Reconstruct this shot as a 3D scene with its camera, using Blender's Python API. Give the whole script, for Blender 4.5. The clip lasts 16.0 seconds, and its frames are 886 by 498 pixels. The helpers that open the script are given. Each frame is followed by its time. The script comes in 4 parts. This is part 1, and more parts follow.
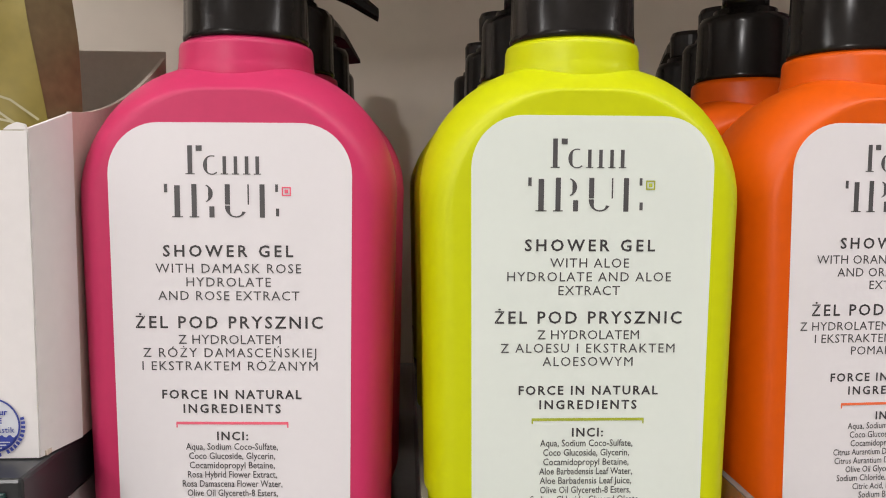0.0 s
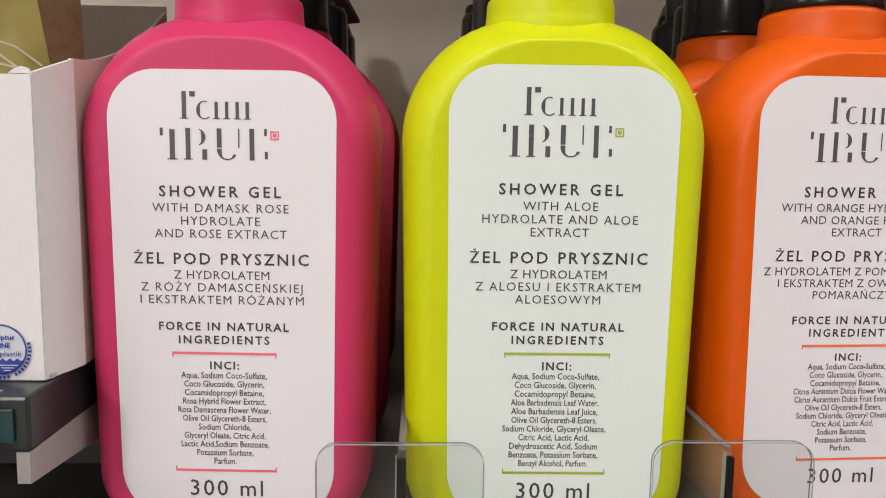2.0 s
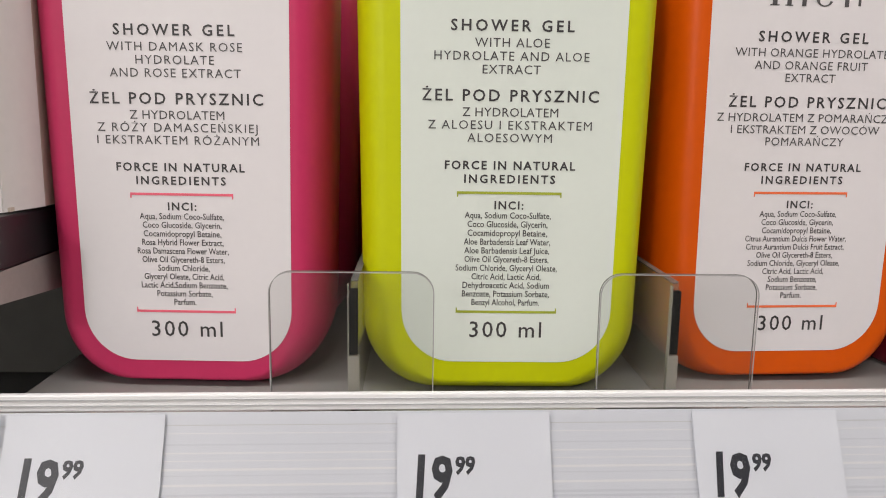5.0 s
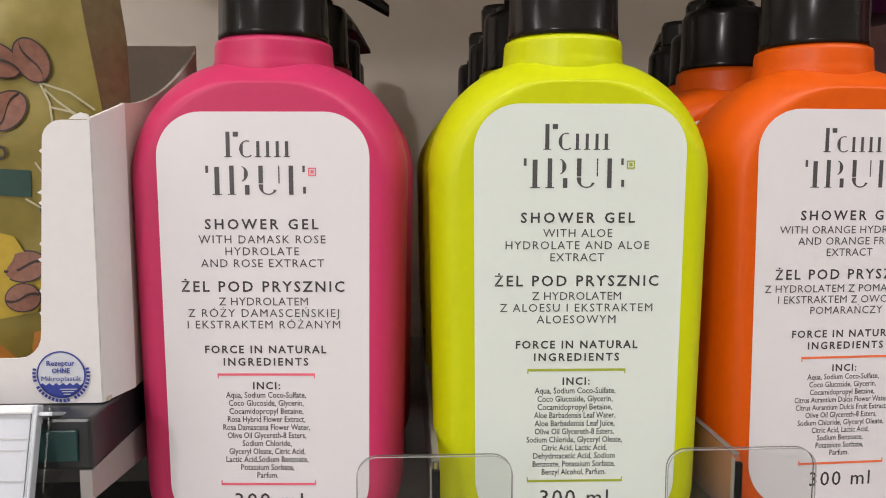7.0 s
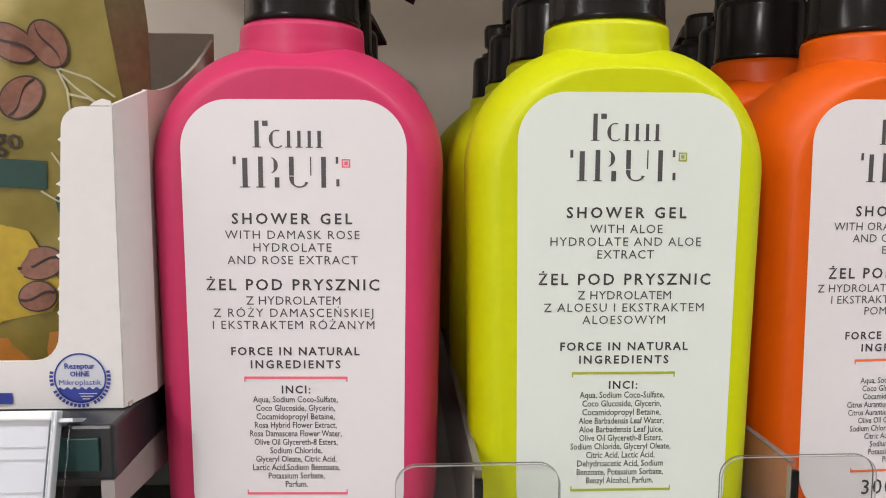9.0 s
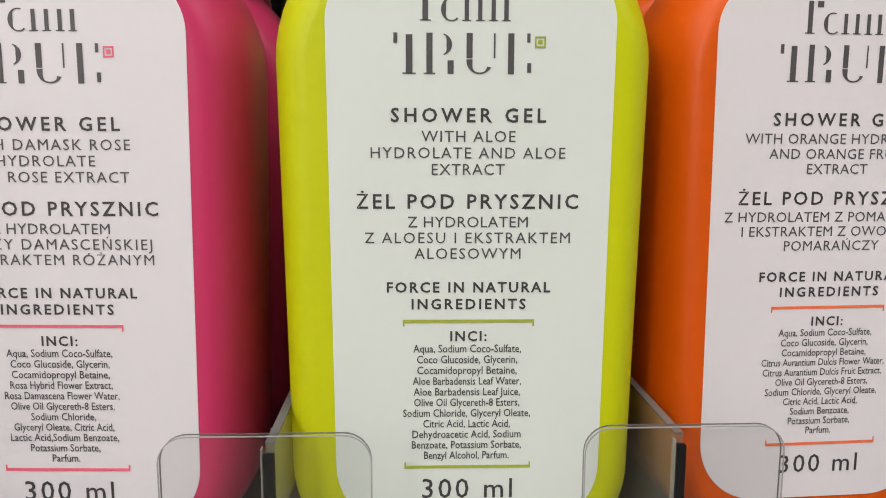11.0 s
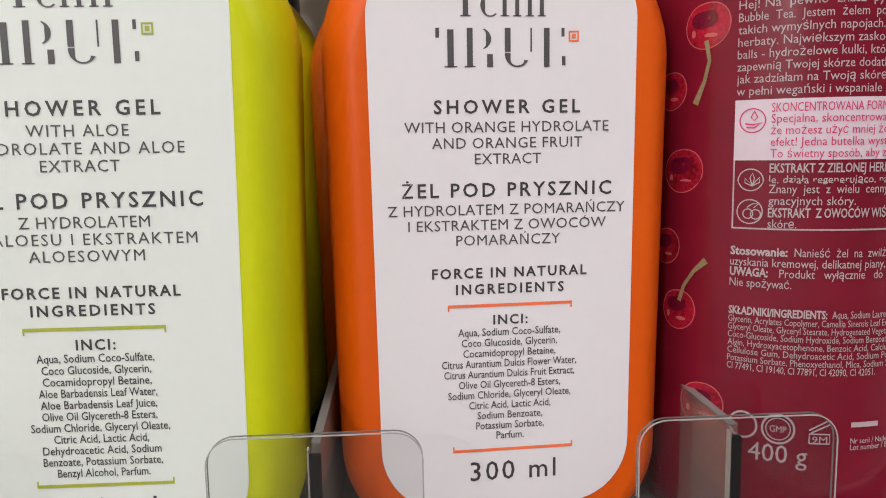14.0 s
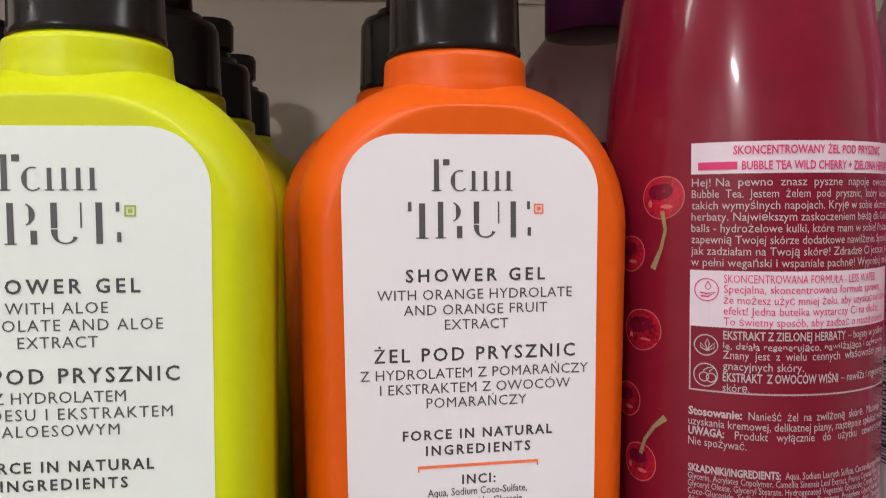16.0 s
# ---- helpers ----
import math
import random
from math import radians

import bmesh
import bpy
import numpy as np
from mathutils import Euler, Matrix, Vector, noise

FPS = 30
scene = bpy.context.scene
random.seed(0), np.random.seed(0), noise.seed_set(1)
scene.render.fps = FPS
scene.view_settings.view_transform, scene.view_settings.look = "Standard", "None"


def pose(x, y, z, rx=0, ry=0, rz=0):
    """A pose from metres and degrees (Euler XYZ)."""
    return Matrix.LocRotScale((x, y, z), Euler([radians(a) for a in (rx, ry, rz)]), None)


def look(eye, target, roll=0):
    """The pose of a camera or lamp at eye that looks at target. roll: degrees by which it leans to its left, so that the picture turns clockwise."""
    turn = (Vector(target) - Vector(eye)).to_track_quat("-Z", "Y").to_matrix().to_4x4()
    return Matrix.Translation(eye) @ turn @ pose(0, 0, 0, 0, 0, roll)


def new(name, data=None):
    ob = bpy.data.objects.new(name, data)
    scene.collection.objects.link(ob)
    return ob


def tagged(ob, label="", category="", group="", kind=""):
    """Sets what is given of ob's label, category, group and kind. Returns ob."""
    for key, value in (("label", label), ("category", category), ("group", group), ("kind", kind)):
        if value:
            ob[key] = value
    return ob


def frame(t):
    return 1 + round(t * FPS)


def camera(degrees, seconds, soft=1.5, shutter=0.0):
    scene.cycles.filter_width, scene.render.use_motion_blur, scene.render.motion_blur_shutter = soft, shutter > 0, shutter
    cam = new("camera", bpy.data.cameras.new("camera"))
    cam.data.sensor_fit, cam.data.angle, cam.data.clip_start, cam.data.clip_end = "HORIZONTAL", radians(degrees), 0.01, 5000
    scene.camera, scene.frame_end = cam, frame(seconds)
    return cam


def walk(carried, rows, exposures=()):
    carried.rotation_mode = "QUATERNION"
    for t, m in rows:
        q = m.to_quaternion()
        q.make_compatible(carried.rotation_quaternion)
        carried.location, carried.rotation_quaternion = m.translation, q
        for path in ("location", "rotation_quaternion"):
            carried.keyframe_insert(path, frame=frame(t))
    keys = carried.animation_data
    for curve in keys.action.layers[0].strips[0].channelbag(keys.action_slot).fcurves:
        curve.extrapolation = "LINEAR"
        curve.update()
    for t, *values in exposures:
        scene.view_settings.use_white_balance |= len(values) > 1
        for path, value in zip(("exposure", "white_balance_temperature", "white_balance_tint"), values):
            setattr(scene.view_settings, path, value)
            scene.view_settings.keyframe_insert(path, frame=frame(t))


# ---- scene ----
cam = camera(59.6, 16.0, soft=1.0, shutter=0.1)
PATH = [
    (0, (0.00363, 0.00327, 1.30841), (0.1007, 1.9940, 1.1421), 0.33),
    (0.3, (0.00438, 0.00386, 1.31568), (0.0982, 1.9827, 1.1275), 0.25),
    (0.5, (0.00591, 0.00431, 1.31817), (0.1132, 1.9964, 1.1768), 0.14),
    (0.7, (0.00843, 0.00509, 1.32113), (0.1049, 1.9869, 1.1686), 0.16),
    (1, (0.00761, 0.00325, 1.31616), (0.1020, 1.9958, 1.1722), 0.11),
    (1.5, (0.00802, -0.00009, 1.31173), (0.0880, 1.9905, 1.1356), 0.39),
    (2, (0.01125, -0.00755, 1.30267), (0.0731, 1.9772, 1.0640), 0.86),
    (2.5, (0.01401, -0.01474, 1.28586), (0.0566, 1.9590, 0.9655), 1.24),
    (3, (0.01622, -0.01828, 1.27300), (0.0551, 1.9431, 0.8840), 1.53),
    (3.2, (0.01940, -0.02115, 1.27179), (0.0700, 1.9436, 0.9012), 1.64),
    (5.5, (0.02231, -0.01310, 1.27859), (0.0907, 1.9601, 0.9595), 0.70),
    (6, (0.01940, -0.01395, 1.28596), (0.0968, 1.9659, 1.0132), 0.41),
    (6.5, (0.01416, -0.01728, 1.29366), (0.0983, 1.9674, 1.0614), 0.17),
    (6.8, (0.00665, -0.02089, 1.30970), (0.0877, 1.9532, 1.0723), 0.11),
    (7, (0.00211, -0.02102, 1.30748), (0.0863, 1.9665, 1.1009), 0.04),
    (7.5, (-0.00164, -0.01818, 1.30728), (0.0848, 1.9703, 1.1108), -0.01),
    (8, (-0.00444, -0.01254, 1.30886), (0.0849, 1.9760, 1.1144), 0.06),
    (8.2, (-0.00977, -0.01204, 1.31116), (0.0884, 1.9762, 1.1180), 0.18),
    (10.3, (0.00448, 0.01303, 1.29429), (0.1114, 1.9906, 1.0152), 0.29),
    (10.5, (0.01653, 0.02063, 1.29471), (0.1220, 1.9969, 1.0063), 0.27),
    (11, (0.03271, 0.02554, 1.29147), (0.1176, 2.0033, 1.0062), 0.22),
    (11.5, (0.03821, 0.02551, 1.28898), (0.1158, 2.0036, 1.0041), 0.21),
    (12, (0.04319, 0.02123, 1.28783), (0.1290, 2.0009, 1.0170), 0.23),
    (12.3, (0.05172, 0.02265, 1.28848), (0.1532, 1.9919, 1.0206), 0.18),
    (12.5, (0.06099, 0.02689, 1.28850), (0.1587, 2.0070, 1.0249), 0.06),
    (12.8, (0.07005, 0.02628, 1.28982), (0.1766, 1.9974, 1.0383), -0.00),
    (13, (0.07688, 0.02822, 1.28921), (0.1831, 2.0081, 1.0272), -0.19),
    (13.2, (0.08621, 0.02487, 1.28972), (0.1882, 1.9963, 1.0381), -0.23),
    (13.5, (0.09568, 0.02976, 1.29070), (0.2150, 2.0098, 1.0355), -0.53),
    (14, (0.09729, 0.03086, 1.28793), (0.2155, 2.0101, 1.0257), -0.97),
    (14.5, (0.09905, 0.02767, 1.28565), (0.2314, 2.0062, 1.0251), -1.30),
    (15, (0.09988, 0.02572, 1.28789), (0.2548, 2.0063, 1.0570), -1.28),
    (15.5, (0.10032, 0.02524, 1.28944), (0.2806, 2.0089, 1.1090), -0.95),
    (15.8, (0.09498, 0.02410, 1.29886), (0.3293, 1.9966, 1.1785), -0.73),
    (16, (0.09531, 0.02745, 1.30888), (0.3173, 2.0120, 1.1989), -0.41),
]
walk(cam, [(t, look(eye, target, roll)) for t, eye, target, roll in PATH],
     [(0.0, 0.03, 6500, 10), (2.0, 0.03, 6450, 10), (3.2, 0.02, 6400, 10), (5.3, -0.14, 6600, 10), (8.2, 0.02, 6450, 10), (10.3, -0.06, 6450, 10), (12.3, -0.09, 6400, 10), (13.2, -0.02, 6350, 12), (16.0, 0.03, 6350, 13)])

# ---- world and lights ----
world = bpy.data.worlds.new("shop_air")
scene.world = world
world.use_nodes = True
world.node_tree.nodes["Background"].inputs[0].default_value = (1.0, 0.97, 0.93, 1)
world.node_tree.nodes["Background"].inputs[1].default_value = 0.05


def area(name, eye, target, size_x, size_y, watts, color):
    data = bpy.data.lights.new(name, "AREA")
    data.shape, data.size, data.size_y, data.energy, data.color = "RECTANGLE", size_x, size_y, watts, color
    ob = new(name, data)
    ob.matrix_world = look(eye, target)
    return ob


# one long light line along the aisle and a short one by the far wall: middle, length along the aisle and across it, watts
LAMPS = [(0.05, -0.42, 4.6, 0.07, 30.0), (-1.55, -2.75, 0.14, 0.56, 60.0)]
for lx, ly, long_x, long_y, watts in LAMPS:
    area("ceiling_lamp_light", (lx, ly, 2.60), (lx, ly + 0.001, 0), long_x, long_y, watts, (1.0, 0.965, 0.965))


# ---- materials ----
def material(name, color, rough=0.5, metal=0.0, vary=0.06, scale=60.0, bump=0.0, bump_scale=400.0, spec=0.5, coat=0.0):
    """A plain surface with a mottle at two sizes and a fine relief."""
    m = bpy.data.materials.new(name)
    m.use_nodes = True
    nt = m.node_tree
    b = nt.nodes["Principled BSDF"]
    b.inputs["Metallic"].default_value = metal
    b.inputs["Specular IOR Level"].default_value = spec
    b.inputs["Coat Weight"].default_value = coat
    b.inputs["Coat Roughness"].default_value = 0.08
    at = nt.nodes.new("ShaderNodeTexCoord").outputs["Object"]
    n1, n2 = nt.nodes.new("ShaderNodeTexNoise"), nt.nodes.new("ShaderNodeTexNoise")
    n1.inputs["Scale"].default_value, n2.inputs["Scale"].default_value = scale, scale * 9
    n1.inputs["Detail"].default_value, n2.inputs["Detail"].default_value = 3, 2
    for n in (n1, n2):
        nt.links.new(at, n.inputs["Vector"])
    add = nt.nodes.new("ShaderNodeMath")
    add.operation = "ADD"
    nt.links.new(n1.outputs[0], add.inputs[0])
    nt.links.new(n2.outputs[0], add.inputs[1])
    ramp = nt.nodes.new("ShaderNodeMapRange")
    ramp.inputs["From Min"].default_value, ramp.inputs["From Max"].default_value = 0.6, 1.4
    nt.links.new(add.outputs[0], ramp.inputs["Value"])
    mix = nt.nodes.new("ShaderNodeMix")
    mix.data_type = "RGBA"
    mix.inputs["A"].default_value = (*[c * (1 - vary) for c in color], 1)
    mix.inputs["B"].default_value = (*[min(1, c * (1 + vary)) for c in color], 1)
    nt.links.new(ramp.outputs[0], mix.inputs["Factor"])
    nt.links.new(mix.outputs["Result"], b.inputs["Base Color"])
    rr = nt.nodes.new("ShaderNodeMapRange")
    rr.inputs["To Min"].default_value, rr.inputs["To Max"].default_value = rough * 0.9, min(1, rough * 1.1)
    nt.links.new(n1.outputs[0], rr.inputs["Value"])
    nt.links.new(rr.outputs[0], b.inputs["Roughness"])
    if bump:
        n3 = nt.nodes.new("ShaderNodeTexNoise")
        n3.inputs["Scale"].default_value = bump_scale
        n3.inputs["Detail"].default_value = 4
        nt.links.new(at, n3.inputs["Vector"])
        bp = nt.nodes.new("ShaderNodeBump")
        bp.inputs["Strength"].default_value, bp.inputs["Distance"].default_value = bump, 0.0004
        nt.links.new(n3.outputs[0], bp.inputs["Height"])
        nt.links.new(bp.outputs[0], b.inputs["Normal"])
    return m


def clear(name, tint, rough=0.03, ior=1.45, grazing=0.7, haze=0.0):
    """Thin clear plastic: light passes straight on, slightly tinted, with a gloss that grows towards grazing angles."""
    m = bpy.data.materials.new(name)
    m.use_nodes = True
    nt = m.node_tree
    nt.nodes.remove(nt.nodes["Principled BSDF"])
    out = nt.nodes["Material Output"]
    t, g, f, p, s, mix = (nt.nodes.new(k) for k in ("ShaderNodeBsdfTransparent", "ShaderNodeBsdfGlossy", "ShaderNodeLayerWeight", "ShaderNodeMath", "ShaderNodeMath", "ShaderNodeMixShader"))
    t.inputs["Color"].default_value = (*tint, 1)
    g.inputs["Roughness"].default_value = rough
    straight = ((ior - 1) / (ior + 1)) ** 2
    f.inputs["Blend"].default_value = 0.5
    p.operation, p.inputs[1].default_value = "POWER", 5.0
    s.use_clamp = True
    s.operation, s.inputs[1].default_value, s.inputs[2].default_value = "MULTIPLY_ADD", grazing, straight
    nt.links.new(f.outputs["Facing"], p.inputs[0])
    nt.links.new(p.outputs[0], s.inputs[0])
    nt.links.new(s.outputs[0], mix.inputs[0])
    nt.links.new(t.outputs[0], mix.inputs[1])
    nt.links.new(g.outputs[0], mix.inputs[2])
    last = mix
    # haze mixes in a dull pale tone in place of highlights and reflections
    if haze:
        d, dull = nt.nodes.new("ShaderNodeBsdfDiffuse"), nt.nodes.new("ShaderNodeMixShader")
        d.inputs["Color"].default_value = (0.62, 0.58, 0.52, 1)
        dull.inputs[0].default_value = haze
        nt.links.new(mix.outputs[0], dull.inputs[1])
        nt.links.new(d.outputs[0], dull.inputs[2])
        last = dull
    nt.links.new(last.outputs[0], out.inputs["Surface"])
    return m


PINK = material("pink_plastic", (0.55, 0.032, 0.118), 0.42, vary=0.04, scale=40, bump=0.06, bump_scale=900, spec=0.3)
LIME = material("lime_plastic", (0.55, 0.60, 0.0), 0.42, vary=0.03, scale=40, bump=0.06, bump_scale=900, spec=0.3)
ORANGE = material("orange_plastic", (0.68, 0.092, 0.0), 0.42, vary=0.04, scale=40, bump=0.06, bump_scale=900, spec=0.3)
BLACK_MATT = material("matt_black_plastic", (0.006, 0.006, 0.006), 0.6, spec=0.1)
BLACK = material("black_plastic", (0.0125, 0.0108, 0.0100), 0.20, spec=0.2, vary=0.2, scale=80, bump=0.03)
PAPER = material("white_label_paper", (0.74, 0.715, 0.735), 0.45, vary=0.012, scale=50, bump=0.03, bump_scale=1500)
PAPER_GREEN = material("greenish_label_paper", (0.705, 0.760, 0.705), 0.45, vary=0.012, scale=50, bump=0.03, bump_scale=1500)
INK = material("grey_ink", (0.045, 0.042, 0.045), 0.5)
INK_SOFT = material("soft_grey_ink", (0.075, 0.072, 0.075), 0.5)
INK_PINK = material("pink_ink", (0.82, 0.13, 0.20), 0.5)
INK_LIME = material("olive_ink", (0.36, 0.42, 0.035), 0.5)
INK_ORANGE = material("orange_ink", (0.86, 0.17, 0.06), 0.5)
INK_WHITE = material("white_ink", (0.45, 0.35, 0.37), 0.5)
INK_DIM = material("dim_white_ink", (0.40, 0.32, 0.34), 0.5)
INK_BLUE = material("blue_ink", (0.03, 0.05, 0.30), 0.5)
INK_CRIMSON = material("crimson_ink", (0.60, 0.02, 0.13), 0.5)
CARD = material("white_cardboard", (0.72, 0.695, 0.69), 0.6, vary=0.03, scale=35, bump=0.08, bump_scale=700)
CARD_RAW = material("grey_cardboard", (0.56, 0.48, 0.41), 0.8, vary=0.06, scale=60, bump=0.15, bump_scale=900)
GOLD = material("gold_foil_pouch", (0.22, 0.172, 0.034), 0.38, metal=0.25, vary=0.16, scale=25, bump=0.5, bump_scale=70)
BROWN = material("brown_foil_seam", (0.17, 0.122, 0.058), 0.45, metal=0.2, vary=0.25, scale=40, bump=0.2, bump_scale=120)
BEAN = material("bean_print", (0.19, 0.075, 0.045), 0.5, vary=0.3, scale=70)
BEAN_DARK = material("bean_outline_print", (0.03, 0.014, 0.012), 0.5)
GREEN_EDGE = material("dark_teal_plastic", (0.010, 0.045, 0.042), 0.35, vary=0.1)
GREEN_BAND = material("dark_green_print", (0.012, 0.05, 0.04), 0.45, vary=0.15)
YELLOW_PRINT = material("yellow_fruit_print", (0.42, 0.29, 0.012), 0.45, vary=0.2, scale=30)
ORANGE_PRINT = material("amber_fruit_print", (0.42, 0.16, 0.02), 0.45, vary=0.2, scale=30)
WEB_PRINT = material("pale_leaf_print", (0.42, 0.38, 0.24), 0.45, vary=0.2)
BACK = material("beige_back_panel", (0.66, 0.59, 0.50), 0.55, vary=0.04, scale=9, bump=0.05, bump_scale=500)
BOARD = material("grey_steel_shelf", (0.30, 0.295, 0.285), 0.38, metal=0.1, vary=0.05, scale=14, bump=0.03)
BOARD_LIGHT = material("cream_steel_shelf", (0.74, 0.70, 0.64), 0.35, vary=0.04, scale=14, bump=0.03)
DARK_BOARD = material("black_steel_shelf", (0.020, 0.022, 0.024), 0.3, vary=0.15)
STEEL = material("grey_painted_bracket", (0.34, 0.31, 0.30), 0.20, vary=0.05)
STRIP = material("white_pvc_strip", (0.545, 0.565, 0.615), 0.35, vary=0.02, scale=30)
LINE_DIM = material("dim_pvc_line", (0.49, 0.51, 0.56), 0.35, vary=0.02, scale=30)
LINE_PALE = material("pale_pvc_line", (0.62, 0.625, 0.645), 0.35, vary=0.02, scale=30)
LIP = material("white_pvc_lip", (0.82, 0.82, 0.83), 0.3, vary=0.02, scale=30)
STRIP_GREY = material("grey_pvc_groove", (0.46, 0.47, 0.48), 0.4, vary=0.04, scale=30)
TAG = material("price_tag_paper", (0.60, 0.622, 0.675), 0.5, vary=0.012, scale=60)
TAG_INK = material("price_tag_ink", (0.022, 0.024, 0.032), 0.5)
CHERRY_BODY = material("dark_cherry_gel_bottle", (0.182, 0.0062, 0.021), 0.22, vary=0.12, scale=20, spec=0.2, coat=0.3)
CHERRY_RED = material("cherry_print", (0.34, 0.008, 0.028), 0.2, vary=0.7, scale=160, coat=0.4)
CHERRY_EDGE = material("cherry_rim_print", (0.52, 0.11, 0.11), 0.3, coat=0.3)
CHERRY_DARK = material("cherry_shadow_print", (0.13, 0.003, 0.025), 0.2, vary=0.5, scale=260, coat=0.4)
STALK = material("stalk_print", (0.26, 0.21, 0.10), 0.4, vary=0.3, scale=200)
PALE_PANEL = material("pale_pink_panel_print", (0.64, 0.54, 0.60), 0.3, vary=0.03, coat=0.3)
PURPLE = material("purple_plastic_cap", (0.05, 0.006, 0.035), 0.35, vary=0.1)
CLEAR = clear("clear_acrylic", (0.94, 0.945, 0.94), 0.04, 1.4)
# pale tone for the clear clip's whitish highlights and the foot ribs' frosting
RIM_CLEAR = clear("pale_clear_pvc", (0.90, 0.92, 0.93), 0.25, 1.5, 0.7, 0.45)
FILM = clear("clear_pvc_film", (0.98, 0.98, 0.98), 0.35, 1.18)
# slight haze stands for what the clear blade reflects
BLADE = clear("clear_blade", (0.96, 0.955, 0.94), 0.10, 1.5, 1.4, 0.13)
CLEAR_PET = clear("clear_pet_bottle", (0.55, 0.42, 0.45), 0.06, 1.4)
# two copies of the acrylic edge: the first has shade put into its colour
RIM_SHADED = material("shaded_acrylic_edge", (0.17, 0.165, 0.16), 0.25, vary=0.1, scale=90)
RIM = material("grey_acrylic_edge", (0.36, 0.36, 0.36), 0.25, vary=0.1, scale=90)
MAGENTA = material("pale_magenta_print", (0.42, 0.11, 0.19), 0.3, vary=0.15, scale=50, coat=0.3)
# bluish-white sheen of the clear holder end, put into an opaque colour
PVC_SHEEN = material("sheen_pale_pvc", (0.50, 0.53, 0.57), 0.25, vary=0.08, scale=120)
WALL = material("cream_wall_paint", (0.62, 0.60, 0.57), 0.7, vary=0.03, scale=4)
FLOOR = material("grey_floor_tile", (0.34, 0.32, 0.30), 0.35, vary=0.08, scale=3)
CEIL = material("white_ceiling_panel", (0.72, 0.72, 0.70), 0.8, vary=0.03, scale=4)
# grey darkened to hold the shade below the side shelf
SHADE_GREY = material("shade_dark_grey", (0.11, 0.11, 0.105), 0.5, vary=0.1, scale=8)

GLOW = bpy.data.materials.new("lamp_diffuser")
GLOW.use_nodes = True
GLOW.node_tree.nodes["Principled BSDF"].inputs["Emission Color"].default_value = (1.0, 0.96, 0.92, 1)
GLOW.node_tree.nodes["Principled BSDF"].inputs["Emission Strength"].default_value = 10.0


# ---- building helpers ----
def part(name, bm, mat, parent=None, label="", smooth=False):
    """Links a bmesh as one mesh object under a thing or a part."""
    me = bpy.data.meshes.new(name)
    bm.to_mesh(me)
    bm.free()
    me.materials.append(mat)
    if smooth:
        me.polygons.foreach_set("use_smooth", [True] * len(me.polygons))
    ob = new(name, me)
    ob.parent = parent
    if label:
        ob["label"] = label
    return ob


def thing(name, label, category, group="", kind=""):
    return tagged(new(name), label, category, group, kind)


def box_bm(x0, x1, y0, y1, z0, z1, bevel=0.0, bm=None):
    bm = bm or bmesh.new()
    m = Matrix.LocRotScale(((x0 + x1) / 2, (y0 + y1) / 2, (z0 + z1) / 2), None, (x1 - x0, y1 - y0, z1 - z0))
    got = bmesh.ops.create_cube(bm, size=1, matrix=m)
    if bevel:
        edges = list({e for v in got["verts"] for e in v.link_edges})
        bmesh.ops.bevel(bm, geom=edges, offset=bevel, segments=2, affect="EDGES", profile=0.5)
    return bm


def rounded(x0, x1, z0, z1, r_top, r_bottom, steps=8):
    """Outline of a rounded rectangle in x and z, counter-clockwise seen from -y."""
    pts = []
    for cx, cz, r, a0 in ((x1 - r_bottom, z0 + r_bottom, r_bottom, -90), (x1 - r_top, z1 - r_top, r_top, 0),
                          (x0 + r_top, z1 - r_top, r_top, 90), (x0 + r_bottom, z0 + r_bottom, r_bottom, 180)):
        for i in range(steps + 1):
            a = radians(a0 + 90 * i / steps)
            pts.append((cx + r * math.cos(a), cz + r * math.sin(a)))
    return pts


def plate(outline, y0, y1, bm=None):
    """A flat plate with the outline (x, z), its front at y0 and its back at y1."""
    bm = bm or bmesh.new()
    front = [bm.verts.new((x, y0, z)) for x, z in outline]
    back = [bm.verts.new((x, y1, z)) for x, z in outline]
    bm.faces.new(front)
    bm.faces.new(list(reversed(back)))
    n = len(outline)
    for i in range(n):
        j = (i + 1) % n
        bm.faces.new((front[j], front[i], back[i], back[j]))
    return bm


def loft(rings, bm=None, caps=True):
    """Skins rings of equal length, each a list of (x, y, z)."""
    bm = bm or bmesh.new()
    rows = [[bm.verts.new(p) for p in ring] for ring in rings]
    n = len(rows[0])
    for a, b in zip(rows, rows[1:]):
        for i in range(n):
            j = (i + 1) % n
            bm.faces.new((a[i], a[j], b[j], b[i]))
    if caps:
        bm.faces.new(list(reversed(rows[0])))
        bm.faces.new(rows[-1])
    bmesh.ops.recalc_face_normals(bm, faces=bm.faces)
    return bm


def turned(profile, n=40, centre=(0, 0), bm=None):
    """A turned body from (radius, z) pairs."""
    return loft([[(centre[0] + r * math.cos(2 * math.pi * i / n), centre[1] + r * math.sin(2 * math.pi * i / n), z) for i in range(n)]
                 for r, z in profile], bm)


def type_data(words, spacing=1.0, weight=0.0, detail=2):
    cu = bpy.data.curves.new("type", "FONT")
    cu.body, cu.size, cu.resolution_u, cu.space_character, cu.offset = words, 1.0, detail, spacing, weight
    cu.fill_mode = "FRONT"
    ob = new("type", cu)
    me = bpy.data.meshes.new_from_object(ob.evaluated_get(bpy.context.evaluated_depsgraph_get()))
    bpy.data.objects.remove(ob)
    bpy.data.curves.remove(cu)
    return me


def span(me):
    co = np.empty(len(me.vertices) * 3)
    me.vertices.foreach_get("co", co)
    co = co.reshape(-1, 3)
    return co, co[:, 0].min(), co[:, 0].max()


